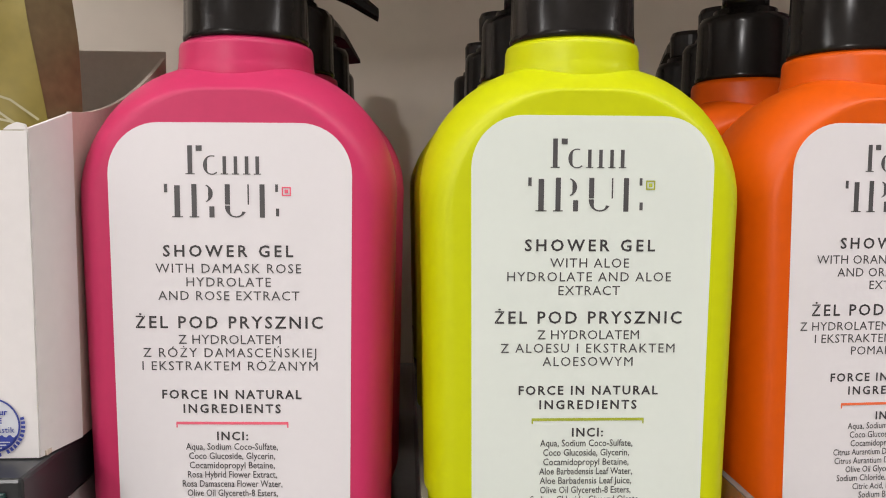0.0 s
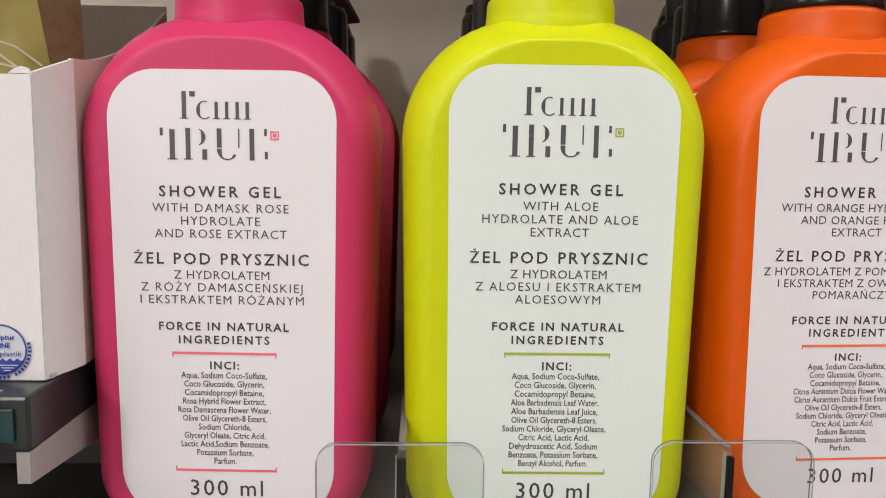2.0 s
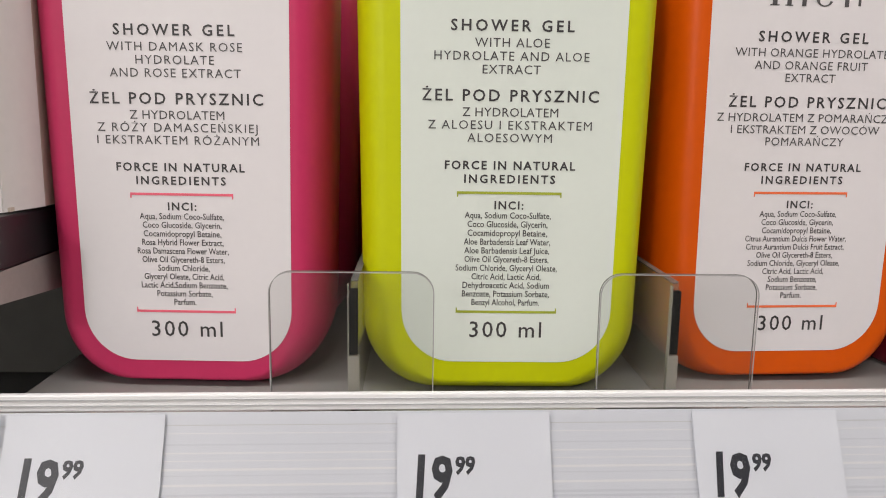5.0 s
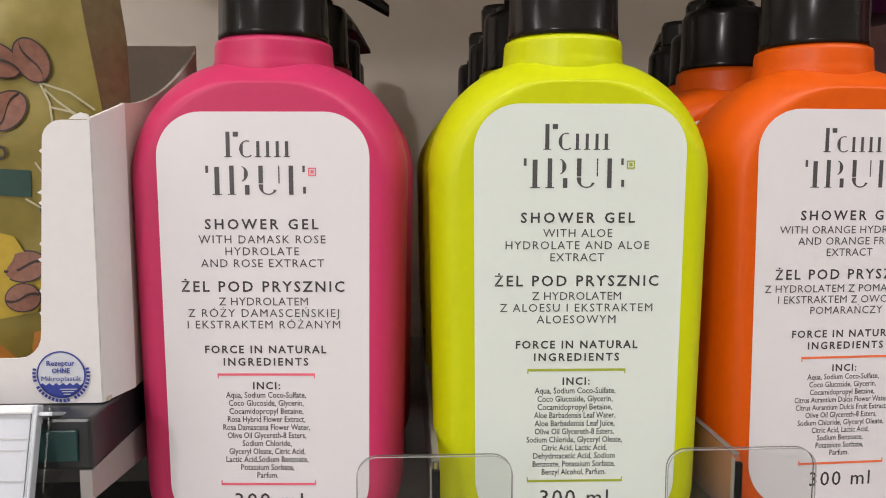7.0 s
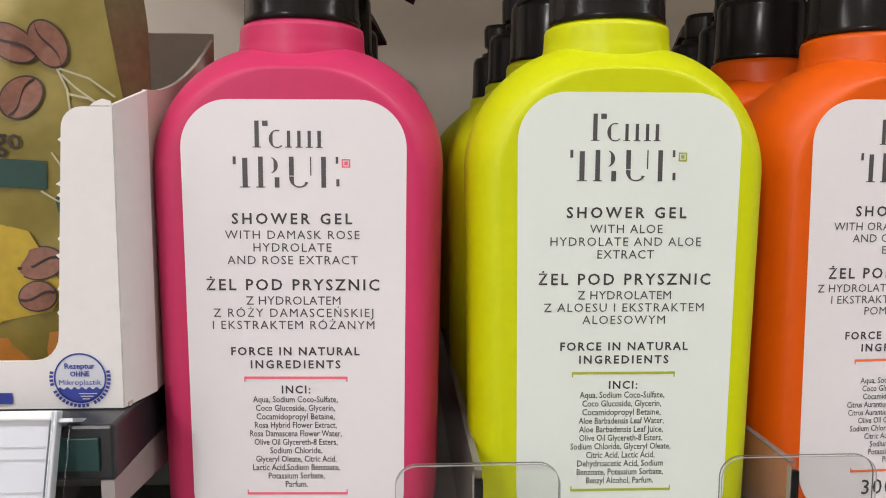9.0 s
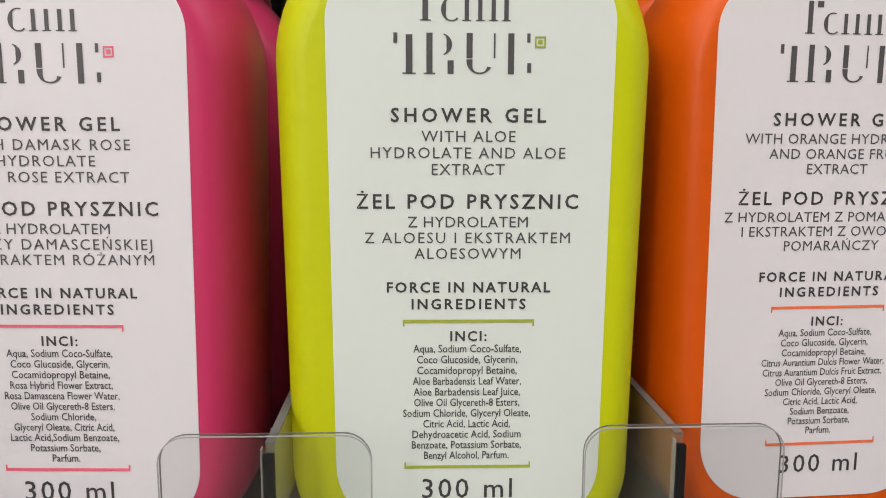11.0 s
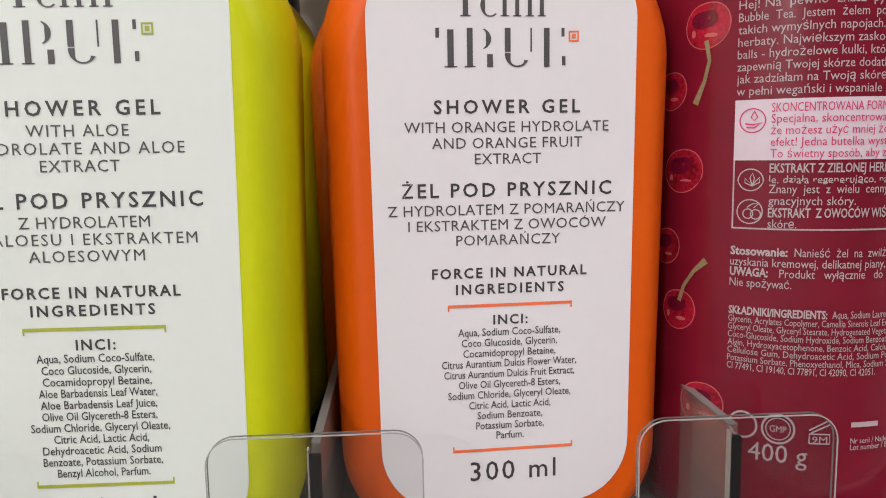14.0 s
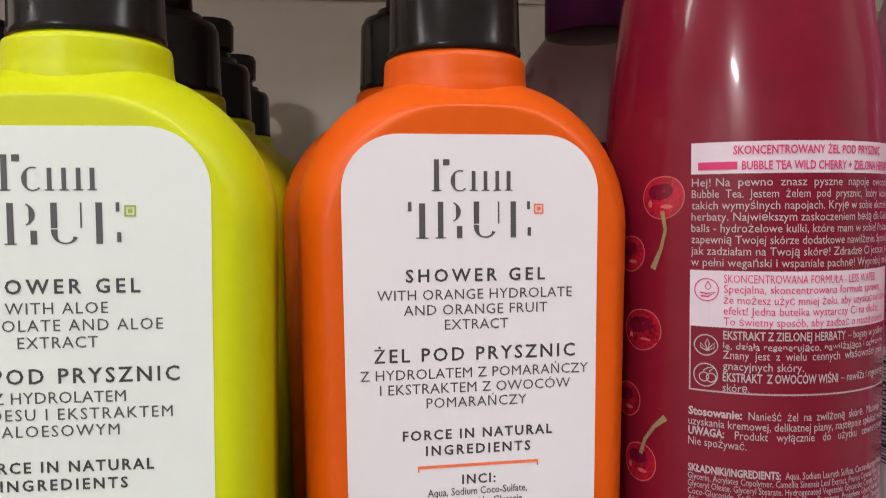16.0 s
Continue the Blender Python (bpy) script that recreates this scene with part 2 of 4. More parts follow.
CAP = 0.686


def lettering(name, words, width, cap, x, z, y, mat, parent, weight=0.0, align="centre", tracked=True, squeeze=None, bend=None, label="", lean=0.0):
    """A line of type as a thin flat mesh facing -y: its width, cap height and middle height are given. bend: a function of (u, z) that lays it on a curved face."""
    dots = [words[:i] + "z" for i, c in enumerate(words) if c == "ż"] if weight and not tracked else []
    words = words.replace("ż", "z") if dots else words
    weight = 0.0 if "ż" in words or "M" in words else weight
    detail = 3 if "Ż" in words and not weight else 2
    me = type_data(words, 1.0, weight, detail)
    co, lo, hi = span(me)
    if tracked and width and len(words) > 2:
        w1 = (hi - lo) * cap / CAP
        wide = type_data(words, 1.5, weight, detail)
        c2, lo2, hi2 = span(wide)
        w2 = (hi2 - lo2) * cap / CAP
        bpy.data.meshes.remove(wide)
        s = max(0.8, min(2.2, 1 + 0.5 * (width - w1) / max(1e-9, w2 - w1)))
        bpy.data.meshes.remove(me)
        me = type_data(words, s, weight, detail)
        co, lo, hi = span(me)
    sx = width / (hi - lo) if width else cap / CAP * (squeeze or 1.0)
    u = (co[:, 0] - lo) * sx
    total = (hi - lo) * sx
    u = u + (x - total / 2 if align == "centre" else x)
    rise = np.where(co[:, 1] > 0.72, 0.72 + (co[:, 1] - 0.72) * 0.75 - 0.03, co[:, 1])
    v = z + (rise - CAP / 2) * cap / CAP
    u = u + lean * (v - z)
    out = np.stack([u, np.full_like(u, y), v], 1) if bend is None else bend(u, v)
    me.vertices.foreach_set("co", out.ravel())
    spots = []
    for lead in dots:
        probe, tail = type_data(lead, 1.0, weight, 1), type_data("z", 1.0, weight, 1)
        spots.append((span(probe)[2] - lo - (span(tail)[2] - span(tail)[1]) / 2) * sx + (x - total / 2 if align == "centre" else x))
        bpy.data.meshes.remove(probe)
        bpy.data.meshes.remove(tail)
    r = cap * 0.10
    if spots:
        bars("dot", [(u0 - r, u0 + r, z + cap * 0.34, z + cap * 0.34 + 2 * r) for u0 in spots], y, mat, parent, bend)
    me.materials.clear()
    me.materials.append(mat)
    me.name = name
    me.update()
    ob = new(name, me)
    ob.parent = parent
    if label:
        ob["label"] = label
    return ob


def bars(name, rects, y, mat, parent, bend=None, label=""):
    """Flat printed bars from (x0, x1, z0, z1)."""
    bm = bmesh.new()
    for x0, x1, z0, z1 in rects:
        n = 1 if bend is None else 24
        for i in range(n):
            a, b = x0 + (x1 - x0) * i / n, x0 + (x1 - x0) * (i + 1) / n
            quad = [(a, y, z0), (b, y, z0), (b, y, z1), (a, y, z1)]
            if bend is not None:
                quad = [tuple(p) for p in bend(np.array([q[0] for q in quad]), np.array([q[2] for q in quad]))]
            bm.faces.new([bm.verts.new(q) for q in quad])
    return part(name, bm, mat, parent, label)


# ---- the shop round the shelf ----
SHELF_Z = 1.2070


def setting(name, bm, mat, label, category):
    return tagged(part(name, bm, mat), label, category, kind="structure")


setting("floor", box_bm(-2.5, 2.7, -3.2, 1.0, -0.05, 0.0), FLOOR, "grey tiled shop floor", "floor")
setting("ceiling", box_bm(-2.5, 2.7, -3.2, 1.0, 2.8, 2.9), CEIL, "white suspended shop ceiling", "ceiling")
setting("wall_back", box_bm(-2.5, 2.7, 0.95, 1.0, 0, 2.8), WALL, "cream painted wall behind the shelving", "wall")
setting("wall_aisle", box_bm(-2.5, 2.7, -3.25, -3.2, 0, 2.8), WALL, "cream painted wall across the aisle", "wall")
setting("wall_end_west", box_bm(-2.55, -2.5, -3.2, 1.0, 0, 2.8), WALL, "cream painted end wall of the aisle", "wall")
setting("wall_end_east", box_bm(2.7, 2.75, -3.2, 1.0, 0, 2.8), WALL, "cream painted end wall of the aisle", "wall")
for lx, ly, long_x, long_y, watts in LAMPS:
    lamp = thing("ceiling_light", "long white ceiling light with a frosted diffuser", "ceiling light", "ceiling lights")
    lamp.location = (lx, ly, 2.66)
    hx, hy = long_x / 2, long_y / 2
    part("frame", box_bm(-hx - 0.03, hx + 0.03, -hy - 0.03, hy + 0.03, 0.02, 0.14, 0.004), CEIL, lamp)
    part("diffuser", box_bm(-hx - 0.01, hx + 0.01, -hy - 0.01, hy + 0.01, 0.0, 0.02), GLOW, lamp)

setting("back_panel", box_bm(-1.2, 1.4, 0.4425, 0.46, 0.0, 2.0), BACK, "beige steel back panel of the shelving", "back panel")
for k in range(4):
    low = 0.914 + 0.2510 * k
    part("back_plate", box_bm(-1.2, 1.4, 0.440, 0.4424, low + 0.0007, low + 0.2503, 0.0006), BACK, bpy.data.objects["back_panel"])
setting("shelf_board", box_bm(-0.0735, 0.9, 0.1548, 0.438, SHELF_Z - 0.022, SHELF_Z, 0.001), BOARD, "grey steel shelf board under the bottles", "shelf")
setting("shelf_board_above", box_bm(-0.2100, 0.9, 0.158, 0.4395, 1.4800, 1.5020, 0.001), BOARD_LIGHT, "cream steel shelf board above the bottles", "shelf")
# extra dark sheet: the shade on the beige back panel as a colour
setting("side_bay_shade", box_bm(-0.9, -0.0745, 0.430, 0.4395, 1.122, 1.2400, 0.0005), SHADE_GREY, "dark grey sheet over the back panel, painted for shade", "back panel")
part("joint", box_bm(-0.9, -0.0745, 0.4292, 0.4298, 1.1900, 1.1906), BLACK_MATT, bpy.data.objects["side_bay_shade"])
# this board's dark grey carries the same shade
setting("shelf_base", box_bm(-0.9, -0.0745, 0.10, 0.438, 1.102, 1.122, 0.002), SHADE_GREY, "lower shelf board, its grey darkened for shade", "shelf")


# ---- shower gel bottles ----
W2, H, D = 0.0362, 0.1284, 0.044
BAR_Z = 0.0502   # height of the upper rule over the base


def gel_body(mat, parent, shift, neck_x, foot, width):
    """A squarish bottle moulded as one piece: a flat front that widens upwards, well-rounded sides, a ridge under a sloping shoulder, and a round neck."""
    def ring(y, side, top, bottom):
        rt, rb = 0.0285 - top * 0.55, 0.0175 - bottom * 0.5
        pts = rounded(-W2 + side, W2 - side, bottom, H - top, rt, rb, 14)
        return [(shift + x * width * (0.945 + 0.055 * min(1.0, z / 0.085) ** 0.9), y, z - (0.0010 + 0.42 * top) * (x / W2) ** 2 * max(0.0, (z - 0.09) / 0.038)) for x, z in pts]
    steps = [(0.0, 0.0006), (0.0, 0.0), (0.00025, 0.0)] + [(0.014 * (1 - math.cos(radians(a))) + 0.0004, 0.0) for a in (12, 20, 28, 37, 46, 56, 67, 78, 90)]
    near = []
    for y, more in steps:
        k = max(0.0, 1 - y / 0.0144)
        near.append((y, 0.0070 * (1 - math.sqrt(1 - k * k)) + more, 0.0066 * k ** 1.8 + more, foot * max(0.0, 1 - y / 0.009) ** 2 + more))
    far = [(D - y * 1.85, side, top, bottom) for y, side, top, bottom in reversed(near)]
    bm = loft([ring(*row) for row in near + far])
    turned([(0.0164, H - 0.0100), (0.0163, H - 0.0012), (0.0160, H - 0.0002), (0.0158, H + 0.0012), (0.0157, H + 0.0042), (0.0154, H + 0.0052), (0.0142, H + 0.0057), (0.0138, H + 0.0070)],
           48, (shift + neck_x, D / 2), bm)
    return part("body", bm, mat, parent, smooth=True)


def pump(parent, turn, high, at_x):
    """Black lotion pump: a finely ribbed collar, a stem and a head with a spout. turn: degrees of the spout about the stem, 0 to the right."""
    z = H + 0.0058
    bm = bmesh.new()
    rings = []
    n = 72
    for r, h, rib in ((0.0131, 0.0, 0), (0.0146, 0.0003, 0), (0.0148, 0.0012, 0), (0.0146, 0.0018, 1), (0.0142, 0.0170, 1), (0.0141, 0.0182, 0), (0.0132, 0.0200, 0), (0.0100, 0.0206, 0), (0.0096, 0.0225, 0), (0.0083, 0.0228, 0)):
        rings.append([(at_x + (r - 0.00016 * rib * (i % 2)) * math.cos(2 * math.pi * i / n), D / 2 + (r - 0.00016 * rib * (i % 2)) * math.sin(2 * math.pi * i / n), z + h) for i in range(n)])
    part("collar", loft(rings, bm), BLACK, parent, smooth=True)
    t = z + 0.0226 + high
    part("stem", turned([(0.0072, z + 0.0222), (0.0070, t + 0.0010), (0.0064, t + 0.0012)], 28, (at_x, D / 2)), BLACK, parent, smooth=True)
    bm = turned([(0.0078, t), (0.0086, t + 0.0006), (0.0088, t + 0.0090), (0.0080, t + 0.0108), (0.0058, t + 0.0112)], 32)
    rings = []
    for x, w, z0, z1 in ((0.002, 0.0080, 0.0030, 0.0108), (0.009, 0.0072, 0.0034, 0.0106), (0.014, 0.0056, 0.0034, 0.0092), (0.0195, 0.0046, 0.0010, 0.0062), (0.0255, 0.0038, -0.0024, 0.0014), (0.0285, 0.0034, -0.0040, -0.0010)):
        rings.append([(x, -w, t + z0), (x, w, t + z0), (x, w * 0.95, t + (z0 + z1) / 2), (x, w * 0.6, t + z1), (x, -w * 0.6, t + z1), (x, -w * 0.95, t + (z0 + z1) / 2)])
    loft(rings, bm)
    head = part("pump_head", bm, BLACK, parent)
    head.matrix_basis = pose(at_x, D / 2, 0, 0, 0, turn)
    return head


RECIPES = {
    "rose": (PINK, PAPER, INK_PINK, "pink",
             [("WITH DAMASK ROSE", 31.7), ("HYDROLATE", 18.4), ("AND ROSE EXTRACT", 30.8)],
             [("Z HYDROLATEM", 22.4), ("Z RÓŻY DAMASCEŃSKIEJ", 38.0), ("I EKSTRAKTEM RÓŻANYM", 38.5)],
             [("Aqua, Sodium Coco-Sulfate,", 20.4), ("Coco Glucoside, Glycerin,", 19.1), ("Cocamidopropyl Betaine,", 18.9), ("Rosa Hybrid Flower Extract,", 19.8),
              ("Rosa Damascena Flower Water,", 22.2), ("Olive Oil Glycereth-8 Esters,", 20.1), ("Sodium Chloride,", 12.6), ("Glyceryl Oleate, Citric Acid,", 19.5),
              ("Lactic Acid,Sodium Benzoate,", 21.1), ("Potassium Sorbate,", 13.6), ("Parfum.", 5.4)]),
    "aloe": (LIME, PAPER_GREEN, INK_LIME, "lime yellow",
             [("WITH ALOE", 17.2), ("HYDROLATE AND ALOE", 35.7), ("EXTRACT", 13.4)],
             [("Z HYDROLATEM", 22.3), ("Z ALOESU I EKSTRAKTEM", 38.2), ("ALOESOWYM", 19.8)],
             [("Aqua, Sodium Coco-Sulfate,", 20.5), ("Coco Glucoside, Glycerin,", 19.1), ("Cocamidopropyl Betaine,", 19.0), ("Aloe Barbadensis Leaf Water,", 20.7),
              ("Aloe Barbadensis Leaf Juice,", 20.4), ("Olive Oil Glycereth-8 Esters,", 20.2), ("Sodium Chloride, Glyceryl Oleate,", 24.4), ("Citric Acid, Lactic Acid,", 16.7),
              ("Dehydroacetic Acid, Sodium", 20.9), ("Benzoate, Potassium Sorbate,", 21.1), ("Benzyl Alcohol, Parfum.", 16.4)]),
    "orange": (ORANGE, PAPER, INK_ORANGE, "orange",
               [("WITH ORANGE HYDROLATE", 39.6), ("AND ORANGE FRUIT", 29.2), ("EXTRACT", 12.9)],
               [("Z HYDROLATEM Z POMARAŃCZY", 46.5), ("I EKSTRAKTEM Z OWOCÓW", 38.9), ("POMARAŃCZY", 20.5)],
               [("Aqua, Sodium Coco-Sulfate,", 20.5), ("Coco Glucoside, Glycerin,", 19.2), ("Cocamidopropyl Betaine,", 18.6), ("Citrus Aurantium Dulcis Flower Water,", 27.1),
                ("Citrus Aurantium Dulcis Fruit Extract,", 26.3), ("Olive Oil Glycereth-8 Esters,", 20.5), ("Sodium Chloride, Glyceryl Oleate,", 24.8), ("Citric Acid, Lactic Acid,", 16.5),
                ("Sodium Benzoate,", 13.2), ("Potassium Sorbate,", 13.8), ("Parfum.", 5.6)]),
}


def brand_shapes(parent, y, z0):
    """The maker's mark as plain stems, rings and dashes in two rows."""
    def shape(rects):
        bars("mark_shape", [tuple(v / 1000 for v in (a, b, c + z0, d + z0)) for a, b, c, d in rects], y, INK_SOFT, parent)

    def arc(cx, cz, rx, rz, a0, a1, thick, thin):
        bm = bmesh.new()
        rows = []
        for i in range(25):
            a = radians(a0 + (a1 - a0) * i / 24)
            w = thin + (thick - thin) * abs(math.cos(a)) ** 2
            rows.append([bm.verts.new(((cx + (rx - k * w) * math.cos(a)) / 1000, y, (z0 + cz + (rz - k * thin) * math.sin(a)) / 1000)) for k in (0, 1)])
        for p, q in zip(rows, rows[1:]):
            bm.faces.new((p[0], q[0], q[1], p[1]))
        part("mark_shape", bm, INK_SOFT, parent)
    low, high = 54.9, 45.6
    shape([(-8.7, -7.7, low, low + 6.2), (-9.2, -7.2, low, low + 0.2), (-6.9, -5.6, low + 5.0, low + 6.2)])
    arc(-3.5, low + 2.0, 1.9, 2.1, 70, 310, 0.9, 0.25)
    for cx in (-0.8, 1.6, 4.0):
        shape([(cx - 0.38, cx + 0.38, low, low + 3.9), (cx - 0.8, cx + 0.8, low, low + 0.2)])
    shape([(5.9, 6.7, low, low + 3.9), (5.5, 7.1, low, low + 0.2)])
    shape([(-11.7, -10.5, high, high + 6.9), (-12.3, -9.9, high, high + 0.22), (-13.9, -13.2, high + 5.4, high + 7.2)])
    shape([(-8.0, -6.9, high, high + 7.2), (-8.5, -6.4, high, high + 0.22)])
    arc(-5.6, high + 5.2, 2.2, 2.0, -70, 70, 1.0, 0.22)
    shape([(-4.2, -3.1, high, high + 2.4)])
    arc(1.6, high + 2.4, 2.4, 2.4, 175, 330, 1.1, 0.3)
    shape([(-0.8, 0.3, high + 2.8, high + 7.2), (4.1, 4.4, high + 2.8, high + 7.2)])
    shape([(6.7, 7.8, high, high + 7.2), (10.2, 10.9, high + 0.3, high + 2.0), (10.1, 10.7, high + 5.6, high + 7.2)])


def gel_bottle(kind, spot, spout, lift, label_drop=0.0, label_text="", detailed=True, shift=0.0, neck_x=0.0, sides=(0.0261, 0.0263), low=(0.0, 0.0), foot=0.0034, width=1.0):
    mat, paper, accent, colour, english, polish, inci = RECIPES[kind]
    ob = thing("shower_gel_bottle", label_text, "shower gel bottle", "shower gel bottles on the shelf")
    gel_body(mat, ob, shift, neck_x, foot, width)
    pump(ob, spout, lift, shift + neck_x)
    zb = BAR_Z - label_drop
    edge = rounded(-sides[0], sides[1], zb - 0.0415, zb + 0.0660, 0.0112, 0.0128, 12)
    edge = [(x * (1 - 0.45 * max(0.0, zb + 0.040 - z)), z) for x, z in edge]   # a little narrower towards the foot
    lab = part("label", plate(edge, -0.00012, 0.0002), paper, ob, "white paper label with grey print")
    y = -0.00020
    if detailed:
        brand_shapes(lab, y, zb * 1000)
        q = 0.0115
        bars("mark_square", [(q, q + 0.0020, zb + 0.0503, zb + 0.0506), (q, q + 0.0020, zb + 0.0520, zb + 0.0523), (q, q + 0.0003, zb + 0.0506, zb + 0.0520),
                             (q + 0.0017, q + 0.0020, zb + 0.0506, zb + 0.0520), (q + 0.0006, q + 0.0014, zb + 0.0509, zb + 0.0517)], y, accent, lab)

        def line(words, width, cap, z, mat2, weight=0.0, name="text_line"):
            lettering(name, words, width / 1000, cap / 1000, -0.0003 if z > 10 else 0.0, zb + z / 1000, y, mat2, lab, weight)
        line("SHOWER GEL", 28.3, 2.45, 38.3, INK, 0.018)
        for i, (words, width) in enumerate(english):
            line(words, width, 2.0, 34.5 - 3.0 * i, INK_SOFT)
        line("ŻEL POD PRYSZNIC", 40.9, 2.6, 22.6, INK, 0.014)
        for i, (words, width) in enumerate(polish):
            line(words, width, 2.0, 18.8 - 2.95 * i, INK_SOFT)
        line("FORCE IN NATURAL", 30.7, 1.9, 6.5, INK, 0.022)
        line("INGREDIENTS", 21.5, 1.9, 3.3, INK, 0.022)
        line("INCI:", 6.9, 1.85, -2.9, INK, 0.022)
        for i, (words, width) in enumerate(inci):
            lettering("text_line", words, width / 1000, 0.00150, -0.0002, zb - 0.0053 - 0.00212 * i, y, INK, lab, 0.006, tracked=False)
        lettering("text_line", "300 ml", 0.0175, 0.0039, low[0], zb - 0.0333 - low[1], y, INK, lab, 0.004)
        bars("rule", [(-0.0124, 0.0124, zb - 0.0003, zb + 0.0003), (-0.0124, -0.0121, zb - 0.0010, zb - 0.0003), (0.0121, 0.0124, zb - 0.0010, zb - 0.0003)], y, accent, lab)
        lx, lz = low[0], zb - low[1]
        bars("rule", [(lx - 0.0122, lx + 0.0122, lz - 0.0292, lz - 0.0286), (lx - 0.0122, lx - 0.0119, lz - 0.0286, lz - 0.0279), (lx + 0.0119, lx + 0.0122, lz - 0.0286, lz - 0.0279)], y, accent, lab)
    ob.matrix_world = spot
    return ob


def on_shelf(x, y, turn=0.0):
    return pose(x, y, SHELF_Z, 0, 0, turn)


gel_bottle("rose", on_shelf(-0.0346, 0.1732, -2.3), 250, 0.004, 0.0018, "pink plastic shower gel bottle, white label, black pump",
           shift=-0.0003, neck_x=-0.0005, sides=(0.0260, 0.0267), foot=0.0020, width=0.985)
gel_bottle("aloe", on_shelf(0.0437, 0.1679, -0.6), 205, 0.006, 0.0, "lime yellow plastic shower gel bottle, pale label, black pump",
           shift=-0.0008)
gel_bottle("orange", on_shelf(0.1192, 0.1791, 3.4), 245, 0.004, 0.0002, "bright orange plastic shower gel bottle, white label, black pump",
           shift=-0.0003, sides=(0.0268, 0.0250), low=(0.0004, 0.0006), foot=0.0022, width=0.970)
REAR = (("rose", ((-0.0326, 0.250, 2, 2, 0.0), (-0.0344, 0.318, -3, 62, 0.0), (-0.0350, 0.386, 2, 70, 0.0))),
        ("aloe", ((0.0425, 0.258, 0, 186, 0.010), (0.0415, 0.325, -2, 95, 0.003), (0.0430, 0.393, 3, 88, 0.003))),
        ("orange", ((0.1123, 0.250, 2, 232, 0.006), (0.1225, 0.2965, -2, 85, 0.0), (0.1285, 0.3420, 1, 95, 0.0))))
for kind, spots in REAR:
    for x, axis, turn, spout, lift in spots:
        gel_bottle(kind, on_shelf(x, axis - D / 2, turn), spout, lift, 0.0, RECIPES[kind][3] + " plastic shower gel bottle standing in the row behind", False)


# ---- price rail, tags and dividers ----
rail_spot = pose(0.02666, 0.1514, 0.0402, 0, 0, 1.5) @ Matrix.Scale(0.968, 4)
LEAN_DEG = 25.0
rail = thing("price_rail", "white slanted plastic price rail along the shelf edge", "price rail")
part("lip", box_bm(-0.0985, 0.6, -0.0006, 0.0012, 1.2085, 1.2124, 0.0003), LIP, rail)
face = part("face", box_bm(-0.0985, 0.6, 0.0, 0.0016, -0.0425, -0.0002), STRIP, rail)
face.matrix_basis = pose(0, -0.0008, 1.2085, -LEAN_DEG)
for dz in (0.0010, 0.0024):
    part("lip_line", box_bm(-0.0985, 0.6, -0.0008, -0.0005, 1.2124 - dz - 0.0003, 1.2124 - dz), STRIP_GREY, rail)
rng = random.Random(3)
depth = 0.0030
# fine lines laid flush; colour alone carries their relief and reflections
while depth < 0.041:
    w = rng.choice((0.0002, 0.0003, 0.0005))
    part("face_line", box_bm(-0.0985, 0.6, -0.00004, 0.0, -depth - w, -depth), STRIP_GREY if depth < 0.0032 else rng.choice((LINE_DIM, LINE_PALE)), face)
    depth += rng.uniform(0.0007, 0.0026)
rail.matrix_world = rail_spot


def price_tag(x0, x1, words, inset=0.0038):
    tag = thing("price_tag", "white paper price tag in the shelf rail", "price tag", "price tags in the rail")
    part("card", box_bm(x0, x1, -0.0009, -0.0006, -0.040, -0.0008), TAG, tag)
    y = -0.00095
    left = x0 + inset
    lettering("price_number", "19", 0.0080, 0.0092, left + 0.0007, -0.0150, y, TAG_INK, tag, 0.035, "left", False, lean=0.06)
    lettering("price_number", "99", 0.0046, 0.0037, left + 0.0093, -0.0124, y, TAG_INK, tag, 0.04, "left", False, lean=0.1)
    bars("maker_bar", [(left - 0.0012, left + 0.0082, -0.0231, -0.0213)], y, TAG_INK, tag)
    lettering("text_line", words[0], 0.0156, 0.0018, left + 0.0090, -0.0222, y, TAG_INK, tag, 0.04, "left", False)
    lettering("text_line", words[1], words[2], 0.0018, left - 0.0012, -0.0247, y, TAG_INK, tag, 0.04, "left", False)
    rng = random.Random(4)
    rects, x = [], left - 0.0016
    while x < left + 0.0125:
        w = rng.choice((0.0002, 0.0003, 0.0005))
        rects.append((x, x + w, -0.0336, -0.0278))
        x += w + rng.choice((0.0002, 0.0003, 0.0004))
    bars("barcode", rects, y, TAG_INK, tag)
    lettering("text_line", "100 ml = 6.66 zł", 0.0105, 0.0014, x1 - 0.0012 - 0.0105, -0.0290, y, TAG_INK, tag, 0.0, "left", False)
    tag.matrix_world = rail_spot @ pose(0, -0.0008, 1.2085, -LEAN_DEG)


price_tag(-0.0958, -0.0612, ("żel pod prysznic", "z hydrolatem z róży 300", 0.0236), 0.0039)
price_tag(-0.0090, 0.0262, ("żel pod prysznic", "z hydrolatem z aloesu 3", 0.0220))
price_tag(0.0600, 0.0948, ("żel pod prysznic", "z hydrolatem z pomarańc", 0.0222))

film = thing("rail_cover", "clear plastic cover over the price rail", "rail cover")
part("end_strip", box_bm(-0.0984, -0.0974, -0.0019, -0.0016, -0.042, -0.0005), RIM, film, "cut end of the clear cover")
cover = part("sheet", box_bm(-0.0983, 0.6, -0.0016, -0.0013, -0.042, -0.0005), FILM, film)
film.matrix_world = rail_spot @ pose(0, -0.0008, 1.2085, -LEAN_DEG)


